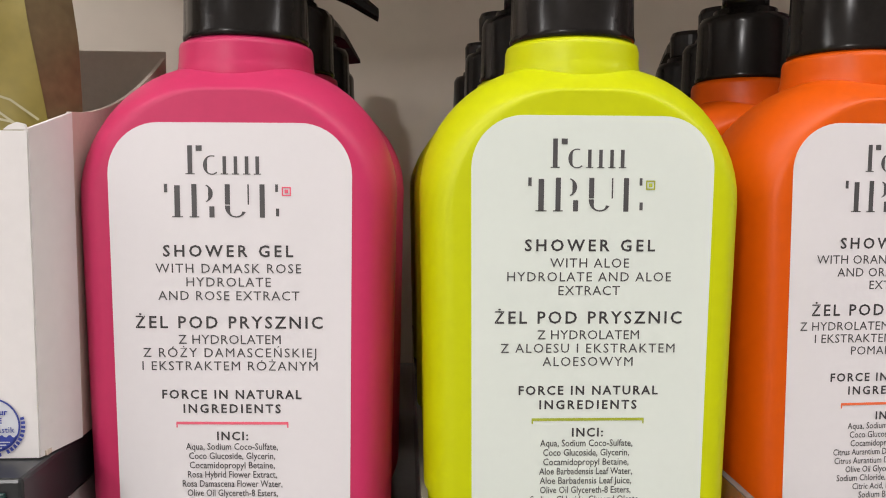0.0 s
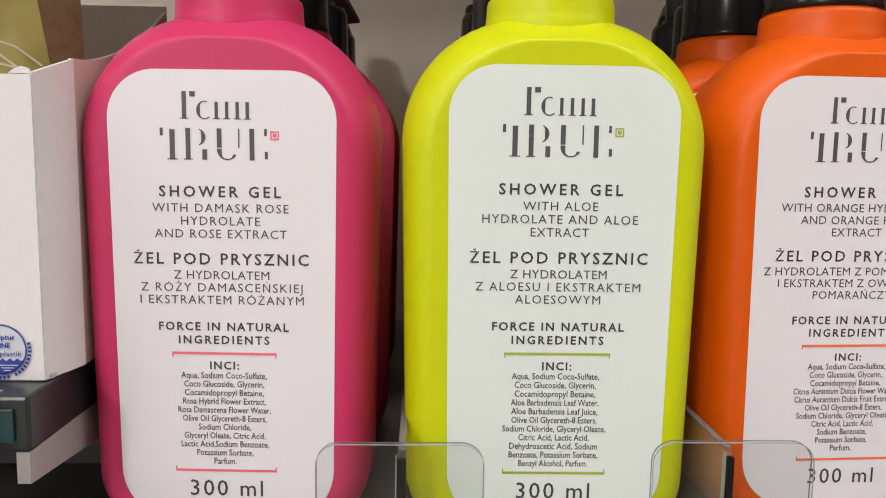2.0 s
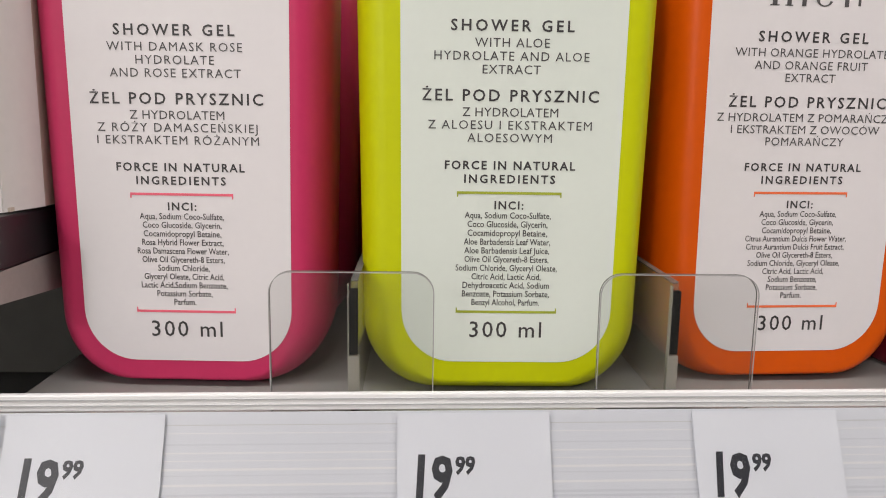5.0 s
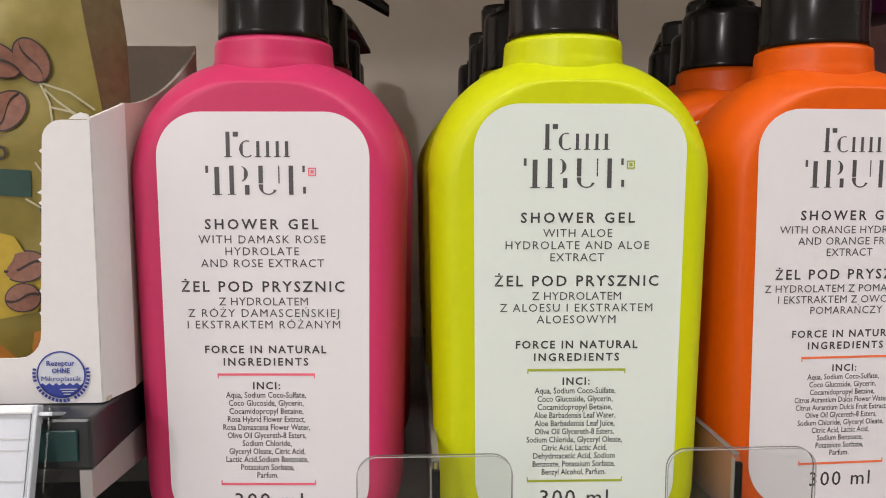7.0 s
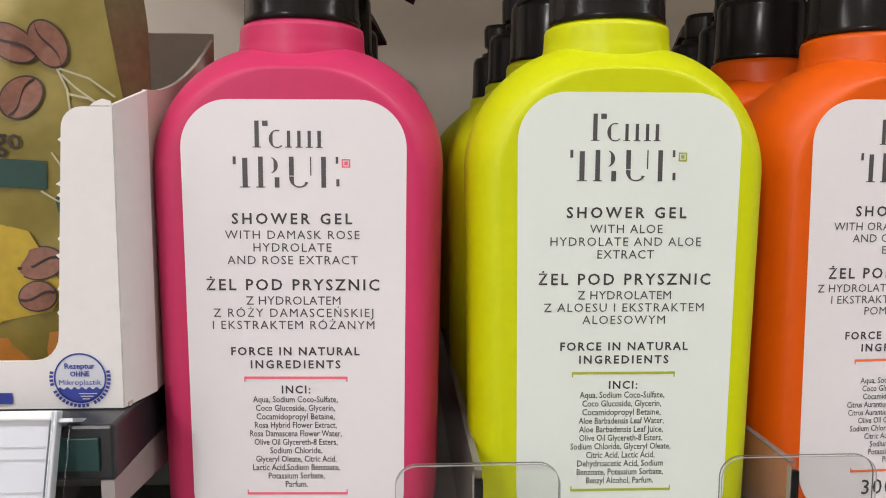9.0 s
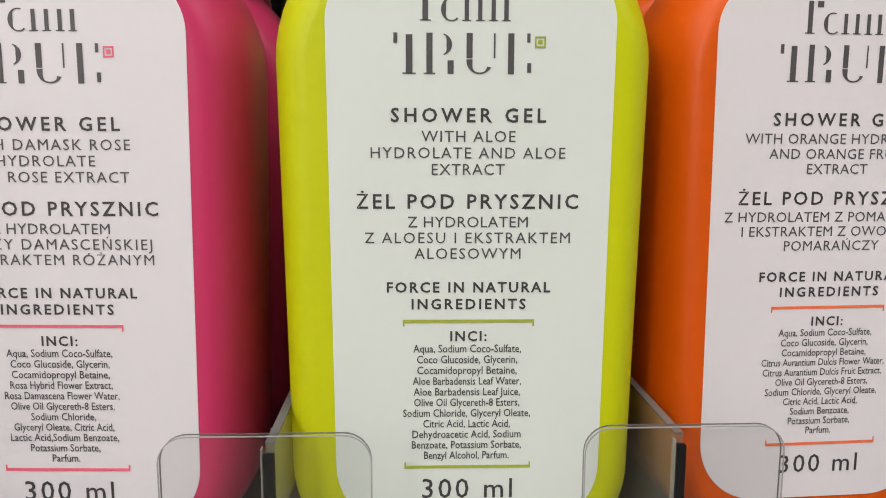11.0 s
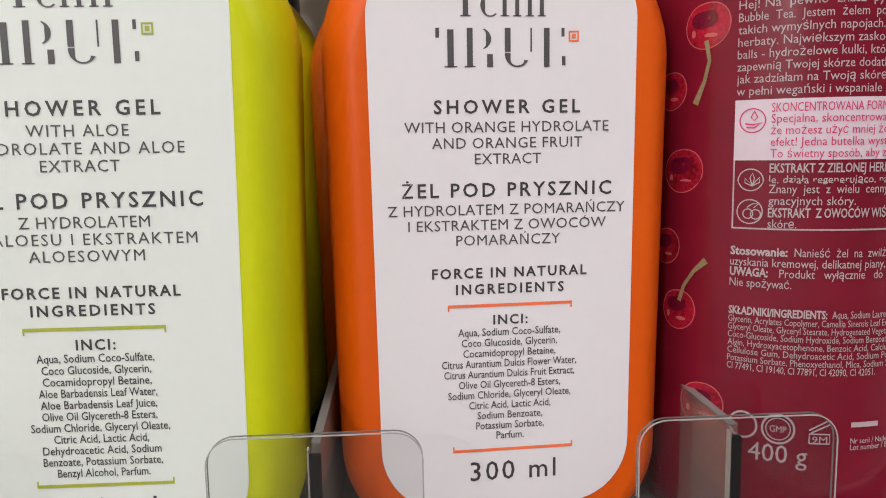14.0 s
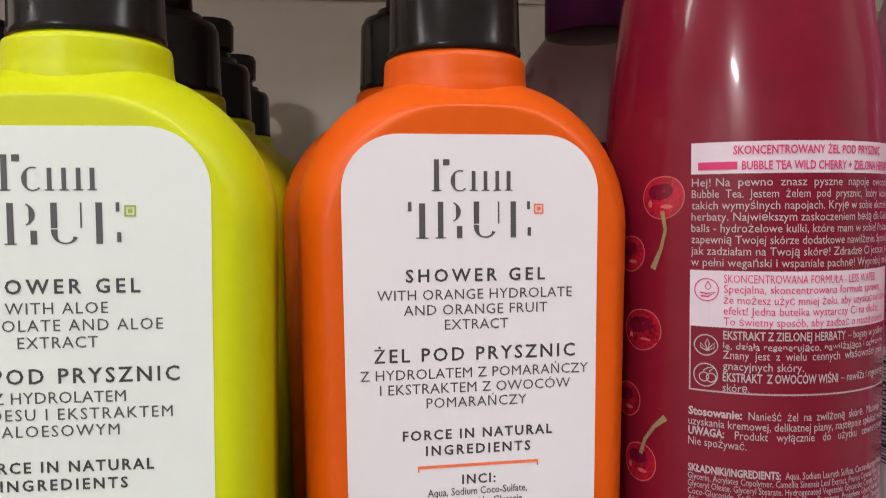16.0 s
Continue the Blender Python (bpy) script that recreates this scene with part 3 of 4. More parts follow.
def divider(x, left, right, front, top):
    ob = thing("shelf_divider", "clear acrylic shelf divider with a rounded front plate", "shelf divider", "shelf dividers")
    fr = part("front_plate", plate(rounded(left, right, SHELF_Z + 0.0003, top, 0.0050, 0.0010, 8), front + 0.0018, front + 0.0030), CLEAR, ob)
    bl = part("blade", box_bm(x - 0.0008, x + 0.0008, front + 0.0050, front + 0.235, SHELF_Z + 0.0003, top - 0.0028), BLADE, ob)
    part("black_edge", box_bm(x - 0.0011, x + 0.0009, front + 0.0031, front + 0.0046, top - 0.0194, top - 0.0042, 0.0002), BLACK_MATT, ob, "black strip on the blade")
    part("blade_top", box_bm(x - 0.0008, x + 0.0008, front + 0.0050, front + 0.235, top - 0.0027, top - 0.0024), RIM_SHADED, ob, "cut upper edge of the blade")
    ft = part("foot", box_bm(x - 0.004, x + 0.004, front + 0.0031, front + 0.012, SHELF_Z + 0.0002, SHELF_Z + 0.0016, 0.0003), CLEAR, ob)
    part("clip", box_bm(x - 0.0014, x + 0.0012, front + 0.0031, front + 0.0052, SHELF_Z + 0.0016, top - 0.0197, 0.0003), RIM_CLEAR, ob, "clear clip at the foot of the blade, highlights in its tone")
    part("clip_lug", box_bm(x - 0.0026, x + 0.0024, front + 0.0031, front + 0.0050, SHELF_Z + 0.0016, SHELF_Z + 0.0030, 0.0003), RIM, ob)
    part("blade_edge", box_bm(x - 0.0014, x - 0.00112, front + 0.0031, front + 0.0046, SHELF_Z + 0.0004, top - 0.0031), RIM_CLEAR, ob)
    for side in (-1, 1):
        bm = bmesh.new()
        plate([(x + side * k, SHELF_Z + h) for k, h in ((0.0014, 0.0003), (0.0052, 0.0003), (0.0052, 0.0018), (0.0014, 0.0034))], front + 0.0033, front + 0.0062, bm)
        bmesh.ops.recalc_face_normals(bm, faces=bm.faces)
        part("foot_rib", bm, RIM_CLEAR, ob)
    ring = rounded(left, right, SHELF_Z + 0.0003, top, 0.0050, 0.0010, 8)
    inner = rounded(left + 0.0002, right - 0.0002, SHELF_Z + 0.0005, top - 0.0002, 0.0048, 0.0008, 8)
    # front rim in the lighter edge colour, rear rim in the one darkened for shade
    for y0, y1, mat in ((front + 0.0016, front + 0.0018, RIM), (front + 0.0029, front + 0.0031, RIM_SHADED)):
        rm = bmesh.new()
        a = [[rm.verts.new((px, yy, pz)) for px, pz in pts] for pts, yy in ((ring, y0), (inner, y0), (inner, y1), (ring, y1))]
        for p, q in zip(a, a[1:] + a[:1]):
            for i in range(len(p)):
                j = (i + 1) % len(p)
                rm.faces.new((p[i], p[j], q[j], q[i]))
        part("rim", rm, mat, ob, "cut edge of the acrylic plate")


divider(0.0080, -0.0107, 0.0260, 0.1515, 1.2408)
divider(0.0824, 0.0641, 0.1009, 0.1555, 1.2400)
divider(0.1572, 0.1388, 0.1750, 0.1570, 1.2398)

# ---- cherry bottle ----
CX, CY, CR = 0.1836, 0.1992, 0.0303


def wrap(lift):
    """Lays (u, z) on the round bottle: u is the arc from the panel's edge at 44 degrees."""
    def go(u, z):
        a = -radians(44.0) + np.asarray(u) / CR
        z = np.asarray(z)
        z = z + np.where(z > 0.073, -0.03 * (z - 0.073), np.where(z > 0.0350, 0.0004, 0.0))
        return np.stack([(CR + lift) * np.sin(a), -(CR + lift) * np.cos(a), np.asarray(z)], -1)
    return go


def disc_decal(name, u, z, ru, rz, lift, mat, parent, n=28, wob=0.0):
    bm = bmesh.new()
    ring = []
    for i in range(n):
        a = 2 * math.pi * i / n
        k = 1 + wob * math.sin(2 * a + 1) - wob * 1.2 * max(0, math.cos(a - math.pi / 2)) ** 6
        ring.append((u + ru * k * math.cos(a), z + rz * k * math.sin(a)))
    go = wrap(lift)
    mid = bm.verts.new(go(u, z))
    vs = [bm.verts.new(go(*p)) for p in ring]
    for i in range(n):
        bm.faces.new((mid, vs[i], vs[(i + 1) % n]))
    return part(name, bm, mat, parent)


def strip_decal(name, pts, widths, lift, mat, parent):
    go = wrap(lift)
    bm = bmesh.new()
    rows = []
    for i, (u, z) in enumerate(pts):
        a, b = pts[max(0, i - 1)], pts[min(len(pts) - 1, i + 1)]
        d = Vector((b[0] - a[0], b[1] - a[1])).normalized()
        w = widths[i] / 2
        rows.append((bm.verts.new(go(u - d.y * w, z + d.x * w)), bm.verts.new(go(u + d.y * w, z - d.x * w))))
    for a, b in zip(rows, rows[1:]):
        bm.faces.new((a[0], a[1], b[1], b[0]))
    return part(name, bm, mat, parent)


def cherry_shell(parent, mat):
    prof = [(0.0282, 1.2072), (0.0297, 1.2082), (0.0303, 1.2150), (CR, 1.2300), (CR, 1.2700), (CR, 1.3150), (0.0301, 1.3230), (0.0296, 1.3320), (0.0284, 1.3420), (0.0268, 1.3540), (0.0240, 1.3670),
            (0.0205, 1.3790), (0.0170, 1.3870), (0.0150, 1.3900), (0.0145, 1.3960)]
    return part("body", turned([(r, z - SHELF_Z) for r, z in prof], 96), mat, parent, smooth=True)


def cherry_bottle():
    ob = thing("cherry_gel_bottle", "dark red cherry shower gel bottle with white print and cherries", "shower gel bottle", "shower gel bottles on the shelf")
    body = cherry_shell(ob, CHERRY_BODY)
    part("cap", turned([(0.0150, 0.1852), (0.0172, 0.1854), (0.0172, 0.2060), (0.0160, 0.2072)], 40), PURPLE, ob, smooth=True)
    z0 = -SHELF_Z
    lo, hi = 0.0006, 0.0009
    # panels
    def panel(u0, u1, za, zb, mat, lift):
        go = wrap(lift)
        bm = bmesh.new()
        n = 24
        for i in range(n):
            a, b = u0 + (u1 - u0) * i / n, u0 + (u1 - u0) * (i + 1) / n
            bm.faces.new([bm.verts.new(go(u, z + z0)) for u, z in ((a, za), (b, za), (b, zb), (a, zb))])
        return part("panel", bm, mat, ob)
    wide = 0.0482
    panel(0.0, wide, 1.3160, 1.3224, PALE_PANEL, 0.00008)
    panel(0.0, wide, 1.2845, 1.2962, PALE_PANEL, 0.00008)
    go = wrap(0.00010)
    bars("frame_line", [(0, 0.0003, 1.2708 + z0, 1.2845 + z0), (wide - 0.0003, wide, 1.2708 + z0, 1.2845 + z0), (0, wide, 1.2708 + z0, 1.2711 + z0)], 0, INK_WHITE, ob, go)
    put = wrap(0.00018)

    def line(words, z, cap, mat, u=0.0006, width=None, squeeze=0.8, weight=0.0):
        lettering("text_line", words, width, cap, u, z + z0, 0, mat, ob, weight, "left", False, squeeze, put)
    line("SKONCENTROWANY ŻEL POD PRYSZNIC", 1.3207, 0.0017, INK_CRIMSON, 0.0080, 0.0335, weight=0.02)
    bars("maker_bar", [(0.0014, 0.0088, 1.3168 + z0, 1.3184 + z0)], 0, INK_CRIMSON, ob, put)
    line("BUBBLE TEA WILD CHERRY + ZIELONA HERBATA", 1.3176, 0.0017, INK_CRIMSON, 0.0096, 0.0378, weight=0.02)
    for i, words in enumerate(("Hej! Na  pewno  znasz  pyszne  napoje  owocowe", "Bubble  Tea.  Jestem  żelem  pod  prysznic,  który  wzoruje", "takich wymyślnych napojach. Kryję w sobie ekstrakt z",
                               "herbaty. Największym zaskoczeniem będą dla Ciebie", "balls - hydrożelowe kulki, które mam w sobie! Podczas", "zapewnią Twojej skórze dodatkowe nawilżenie. Sprawdź",
                               "jak zadziałam na Twoją skórę! Zdradzę Ci jeszcze, że", "w pełni wegański i wspaniale pachnę! Wypróbuj mnie")):
        line(words, 1.3143 - 0.00234 * i, 0.00165, INK_WHITE, 0.0002, wide - 0.0004)
    inner = 0.0066
    line("SKONCENTROWANA FORMUŁA - LESS WATER", 1.2946, 0.0017, INK_CRIMSON, inner, 0.034, weight=0.016)
    for i, (words, w) in enumerate((("Specjalna, skoncentrowana formuła sprawia,", 0.0365), ("że możesz użyć mniej żelu, aby uzyskać ten sam", 0.0395), ("efekt! Jedna butelka wystarczy Ci na dłużej.", 0.0360), ("To świetny sposób, aby zadbać o naszą planetę.", 0.0392))):
        line(words, 1.2925 - 0.00222 * i, 0.00165, INK_CRIMSON, inner, w)
    line("EKSTRAKT Z ZIELONEJ HERBATY", 1.2830, 0.0017, INK_WHITE, inner, 0.0245, weight=0.016)
    line("– bogaty w polifeno-", 1.2830, 0.0016, INK_WHITE, inner + 0.0252, 0.0146)
    line("le, działa regenerująco, nawilżająco i ochronnie.", 1.2808, 0.0016, INK_WHITE, inner, 0.0396)
    line("Znany  jest  z  wielu  cennych  właściwości  pielę-", 1.2786, 0.0016, INK_WHITE, inner, 0.0396)
    line("gnacyjnych skóry.", 1.2764, 0.0016, INK_WHITE, inner, 0.0152)
    line("EKSTRAKT  Z OWOCÓW WIŚNI", 1.2741, 0.0017, INK_WHITE, inner, 0.0228, weight=0.016)
    line("– nawilża i regeneruje", 1.2741, 0.0016, INK_WHITE, inner + 0.0236, 0.0160)
    line("skórę.", 1.2720, 0.0016, INK_WHITE, inner, 0.0050)
    line("Stosowanie:", 1.2666, 0.0016, INK_WHITE, 0, 0.0103, weight=0.03)
    line("Nanieść  żel  na  zwilżoną  skórę.  Masować  do", 1.2666, 0.0016, INK_WHITE, 0.0115, 0.0365)
    line("uzyskania kremowej, delikatnej piany, następnie spłukać wodą.", 1.2645, 0.0016, INK_WHITE, 0, 0.0480)
    line("UWAGA:", 1.2625, 0.0016, INK_WHITE, 0, 0.0070, weight=0.03)
    line("Produkt   wyłącznie   do   użytku   zewnętrznego.", 1.2625, 0.0016, INK_WHITE, 0.0090, 0.0390)
    line("Nie spożywać.", 1.2604, 0.0016, INK_WHITE, 0, 0.0112)
    line("SKŁADNIKI/INGREDIENTS:", 1.2548, 0.0015, INK_WHITE, 0, 0.0177, weight=0.03)
    line("Aqua, Sodium Laureth Sulfate, Cocamidopropyl Betaine,", 1.2548, 0.0014, INK_WHITE, 0.0186, 0.0294)
    for i, words in enumerate(("Glycerin, Acrylates Copolymer, Camellia Sinensis Leaf Extract, Prunus Cerasus Fruit Extract,", "Glyceryl Oleate, Glyceryl Stearate, Hydrogenated Vegetable Glycerides Citrate, Citric Acid,",
                               "Coco-Glucoside, Sodium Hydroxide, Sodium Benzoate, Propylene Glycol, Gellan Gum,", "Algin, Hydroxyacetophenone, Benzoic Acid, Calcium Chloride, Agar, Tocopherol,",
                               "Cellulose Gum, Dehydroacetic Acid, Sodium Polyacrylate, Sorbitol, Lecithin,", "Potassium Sorbate, Phenoxyethanol, Mica, Sodium Sulfate, Parfum, Benzyl Alcohol,")):
        line(words, 1.2531 - 0.00158 * i, 0.00130, INK_DIM, 0, 0.0480)
    line("CI 77491, CI 19140, CI 77891, CI 42090, CI 42051.", 1.2436, 0.00135, INK_WHITE, 0, 0.0275)
    line("400 g", 1.2272, 0.0036, INK_WHITE, 0.0046, 0.0107)
    line("9M", 1.2306, 0.0013, INK_WHITE, 0.0160, 0.0028, weight=0.02)
    line("GMP", 1.2322, 0.0013, INK_WHITE, 0.0084, 0.0030, weight=0.02)
    line("Nr serii / Najlepiej zużyć przed:", 1.2304, 0.0011, INK_WHITE, 0.0232, 0.0170)
    line("Lot number / Best use before:", 1.2291, 0.0011, INK_WHITE, 0.0232, 0.0160)
    bars("code_bar", [(0.0232, 0.0288, 1.2331 + z0, 1.2341 + z0)], 0, INK_WHITE, ob, put)
    # round signs
    def ring_sign(u, z, r, mat, t=0.00022):
        pts = [(u + r * math.cos(2 * math.pi * i / 28), z + z0 + r * math.sin(2 * math.pi * i / 28)) for i in range(29)]
        strip_decal("ring_sign", pts, [t] * 29, 0.00016, mat, ob)
    for z, mat in ((1.2922, INK_CRIMSON), (1.2805, INK_WHITE), (1.2742, INK_WHITE)):
        ring_sign(0.0033, z, 0.0023, mat)
    strip_decal("drop_sign", [(0.0036, 1.2940 + z0), (0.0030, 1.2928 + z0), (0.0036, 1.2922 + z0), (0.0042, 1.2928 + z0), (0.0036, 1.2940 + z0)], [0.0002] * 5, 0.00016, INK_CRIMSON, ob)
    strip_decal("palm_sign", [(0.0020, 1.2916 + z0), (0.0034, 1.2914 + z0), (0.0050, 1.2918 + z0), (0.0036, 1.2908 + z0), (0.0022, 1.2909 + z0)], [0.0003] * 5, 0.00016, INK_CRIMSON, ob)
    for du, dz in ((-0.0009, -0.0002), (0.0, 0.0008), (0.0009, 0.0)):
        strip_decal("leaf_sign", [(0.0036, 1.2791 + z0), (0.0036 + du - 0.0004, 1.2803 + dz + z0), (0.0036 + du * 1.5, 1.2812 + dz + z0), (0.0036 + du + 0.0004, 1.2802 + dz + z0), (0.0036, 1.2791 + z0)], [0.0002] * 5, 0.00016, INK_WHITE, ob)
    ring_sign(0.0030, 1.2738, 0.0009, INK_WHITE, 0.0002)
    ring_sign(0.0044, 1.2737, 0.0009, INK_WHITE, 0.0002)
    strip_decal("leaf_sign", [(0.0028, 1.2750 + z0), (0.0038, 1.2757 + z0), (0.0050, 1.2758 + z0), (0.0040, 1.2749 + z0)], [0.0002] * 4, 0.00016, INK_WHITE, ob)
    ring_sign(0.0099, 1.2322, 0.0029, INK_WHITE, 0.0004)
    ring_sign(0.0099, 1.2322, 0.0022, INK_WHITE, 0.0002)
    ring_sign(0.0034, 1.2322, 0.0026, INK_WHITE, 0.0004)
    strip_decal("jar_sign", [(0.0155, 1.2298 + z0), (0.0155, 1.2317 + z0), (0.0192, 1.2317 + z0), (0.0192, 1.2298 + z0), (0.0155, 1.2298 + z0)], [0.0003] * 5, 0.00016, INK_WHITE, ob)
    strip_decal("jar_lid_sign", [(0.0154, 1.2324 + z0), (0.0188, 1.2344 + z0), (0.0192, 1.2337 + z0), (0.0158, 1.2319 + z0)], [0.0003] * 4, 0.00016, INK_WHITE, ob)
    # cherries
    for u, z, r, stalk in ((-0.0062, 1.3114, 0.0048, ((0.0, -0.0030), (0.0008, -0.0070), (-0.0002, -0.0110), (-0.0022, -0.0155))), (-0.0114, 1.2822, 0.0050, ()), (-0.0118, 1.2530, 0.0044, ((0.0004, 0.0018), (0.0016, 0.0052), (0.0040, 0.0085), (0.0068, 0.0110))),
                           (-0.0054, 1.2346, 0.0048, ()), (0.0376, 1.2380, 0.0046, ()), (-0.0150, 1.2990, 0.0042, ()), (-0.0158, 1.2660, 0.0040, ())):
        disc_decal("cherry_picture", u, z + z0, r, r * 1.03, 0.00010, CHERRY_EDGE, ob, wob=0.05)
        disc_decal("cherry_picture", u, z + z0, r - 0.00022, r * 1.03 - 0.00022, 0.00014, CHERRY_RED, ob, wob=0.05)
        disc_decal("cherry_shade", u - r * 0.12, z + z0 + r * 0.25, r * 0.55, r * 0.42, 0.00016, CHERRY_DARK, ob, wob=0.12)
        disc_decal("cherry_gleam", u + r * 0.20, z + z0 - r * 0.42, r * 0.30, r * 0.09, 0.00018, CHERRY_EDGE, ob)
        disc_decal("cherry_gleam", u - r * 0.62, z + z0 - r * 0.30, r * 0.10, r * 0.16, 0.00018, CHERRY_EDGE, ob)
        if stalk:
            strip_decal("stalk_picture", [(u + a, z + z0 + b) for a, b in stalk], [0.0010, 0.0008, 0.0008, 0.0014], 0.00020, STALK, ob)
    ob.matrix_world = pose(CX, CY, SHELF_Z)
    return ob


cherry_bottle()


# ---- neighbours of the bottles ----
def clear_bottle(x, y):
    ob = thing("clear_gel_bottle", "clear plastic bottle with a purple cap behind the others", "shower gel bottle", "shower gel bottles on the shelf")
    part("body", turned([(0.0270, 0.0004), (0.0290, 0.0030), (0.0295, 0.0100), (0.0295, 0.1180), (0.0288, 0.1260), (0.0262, 0.1380), (0.0215, 0.1480), (0.0160, 0.1550), (0.0142, 0.1580)], 64), CLEAR_PET, ob, smooth=True)
    part("gel", turned([(0.0262, 0.0012), (0.0282, 0.0100), (0.0282, 0.1150), (0.0276, 0.1200)], 48), CHERRY_BODY, ob, "dark red gel", True)
    part("cap", turned([(0.0150, 0.1560), (0.0158, 0.1562), (0.0158, 0.2030), (0.0146, 0.2045)], 48), PURPLE, ob, "purple plastic cap", True)
    ob.matrix_world = pose(x, y, SHELF_Z)


clear_bottle(0.172, 0.272)


def pink_bottle(x, y):
    ob = thing("pink_printed_bottle", "pale magenta printed bottle with a barcode", "shower gel bottle", "shower gel bottles on the shelf")
    part("body", turned([(0.0290, 0.0004), (0.0305, 0.0030), (0.0310, 0.0080), (0.0310, 0.1080), (0.0300, 0.1250), (0.0262, 0.1500), (0.0200, 0.1700), (0.0150, 0.1800)], 80), MAGENTA, ob, smooth=True)
    part("cap", turned([(0.0140, 0.1790), (0.0170, 0.1795), (0.0170, 0.2000), (0.0160, 0.2010)], 40), PURPLE, ob, smooth=True)

    def on(u, z, lift=0.00015):
        a = radians(-80.0) + u / 0.031
        return ((0.031 + lift) * math.sin(a), -(0.031 + lift) * math.cos(a), z)
    def patch(name, rects, mat, lift):
        bm = bmesh.new()
        for u0, u1, z0, z1 in rects:
            n = 6
            for i in range(n):
                a, b = u0 + (u1 - u0) * i / n, u0 + (u1 - u0) * (i + 1) / n
                bm.faces.new([bm.verts.new(on(u, z, lift)) for u, z in ((a, z0), (b, z0), (b, z1), (a, z1))])
        part(name, bm, mat, ob)
    patch("barcode_field", [(-0.012, 0.020, 0.026, 0.068)], PALE_PANEL, 0.0001)
    rng = random.Random(8)
    rects, z = [], 0.0400
    while z < 0.0660:
        w = rng.choice((0.0003, 0.0005, 0.0009))
        rects.append((-0.010, 0.018, z, z + w))
        z += w + rng.choice((0.0003, 0.0005, 0.0007))
    patch("barcode", rects, TAG_INK, 0.0002)
    patch("text_bar", [(-0.010, 0.016, 0.1060 - 0.0030 * i, 0.1072 - 0.0030 * i) for i in range(12)], INK_CRIMSON, 0.0002)
    patch("text_bar", [(-0.006, 0.012, 0.0240 - 0.0030 * i, 0.0252 - 0.0030 * i) for i in range(4)], TAG_INK, 0.0002)
    ob.matrix_world = pose(x, y, SHELF_Z)


pink_bottle(0.2505, 0.2000)


# ---- carton with pouches and its shelf ----
carton = thing("display_carton", "white cardboard display carton with a cut-out window", "carton")
FY = 0.162
outline = [(-0.180, 1.2519), (-0.0715, 1.2519), (-0.0715, 1.3186), (-0.0778, 1.3186)]
for i in range(1, 7):
    a = radians(90 + 15 * i)
    outline.append((-0.0778 + 0.0046 * math.cos(a), 1.3140 + 0.0046 * math.sin(a)))
for i in range(0, 7):
    a = radians(0 - 15 * i)
    outline.append((-0.0909 + 0.0060 * math.cos(a), 1.2687 + 0.0060 * math.sin(a)))
outline.append((-0.180, 1.2627))
part("front_panel", plate(outline, FY, FY + 0.0012), CARD, carton)


def wall_piece(name, a, b, tops, bottom, mat, thick=0.0010):
    """An upright cardboard wall from a to b in the plan, with its top heights at even steps."""
    bm = bmesh.new()
    d = (Vector(b) - Vector(a))
    n = Vector((-d.y, d.x)).normalized() * thick
    k = len(tops) - 1
    rows = []
    for i, top in enumerate(tops):
        p = Vector(a) + d * (i / k)
        rows.append([bm.verts.new((q.x, q.y, z)) for q, z in ((p, bottom), (p, top), (p + n, top), (p + n, bottom))])
    for r, t in zip(rows, rows[1:]):
        for i in range(4):
            j = (i + 1) % 4
            bm.faces.new((r[i], t[i], t[j], r[j]))
    bm.faces.new(rows[0])
    bm.faces.new(list(reversed(rows[-1])))
    bmesh.ops.recalc_face_normals(bm, faces=bm.faces)
    return part(name, bm, mat, carton)


rng = random.Random(11)
for nz in (1.3115, 1.3020, 1.2995, 1.2900, 1.2862, 1.2790, 1.2735):
    bm = bmesh.new()
    nx = -0.0824 - 0.0552 * (1.3140 - nz)
    k = [(nx, nz - 0.0006), (nx, nz + 0.0006), (nx - rng.uniform(0.0004, 0.0011), nz + rng.uniform(-0.0005, 0.0004))]
    plate([k[0], k[1], k[2]], FY + 0.0001, FY + 0.0009, bm)
    bmesh.ops.recalc_face_normals(bm, faces=bm.faces)
    part("torn_nub", bm, CARD, carton)
bm = bmesh.new()
plate([(-0.0762, 1.3188), (-0.0716, 1.3188), (-0.0720, 1.3199), (-0.0735, 1.3203), (-0.0752, 1.3196)], FY + 0.0002, FY + 0.0010, bm)
bmesh.ops.recalc_face_normals(bm, faces=bm.faces)
part("torn_nub", bm, CARD, carton)


wall_piece("side_flap", (-0.0713, FY + 0.0003), (-0.0681, 0.1753), [1.3190, 1.3212, 1.3234], 1.2519, CARD)
wall_piece("side_wall", (-0.0684, 0.1756), (-0.0690, 0.2450), [1.3236 + 0.0225 * (i / 12) ** 1.7 for i in range(13)], 1.2519, CARD_RAW)
wall_piece("rear_wall", (-0.0690, 0.2455), (-0.180, 0.2455), [1.3478, 1.3478], 1.2519, CARD_RAW)
part("carton_floor", box_bm(-0.180, -0.0705, FY + 0.0015, 0.2450, 1.2519, 1.2529), CARD_RAW, carton)

seal = thing("round_seal", "round blue and white printed seal on the carton", "seal")
SX, SZ, SR = -0.0806, 1.2589, 0.0057


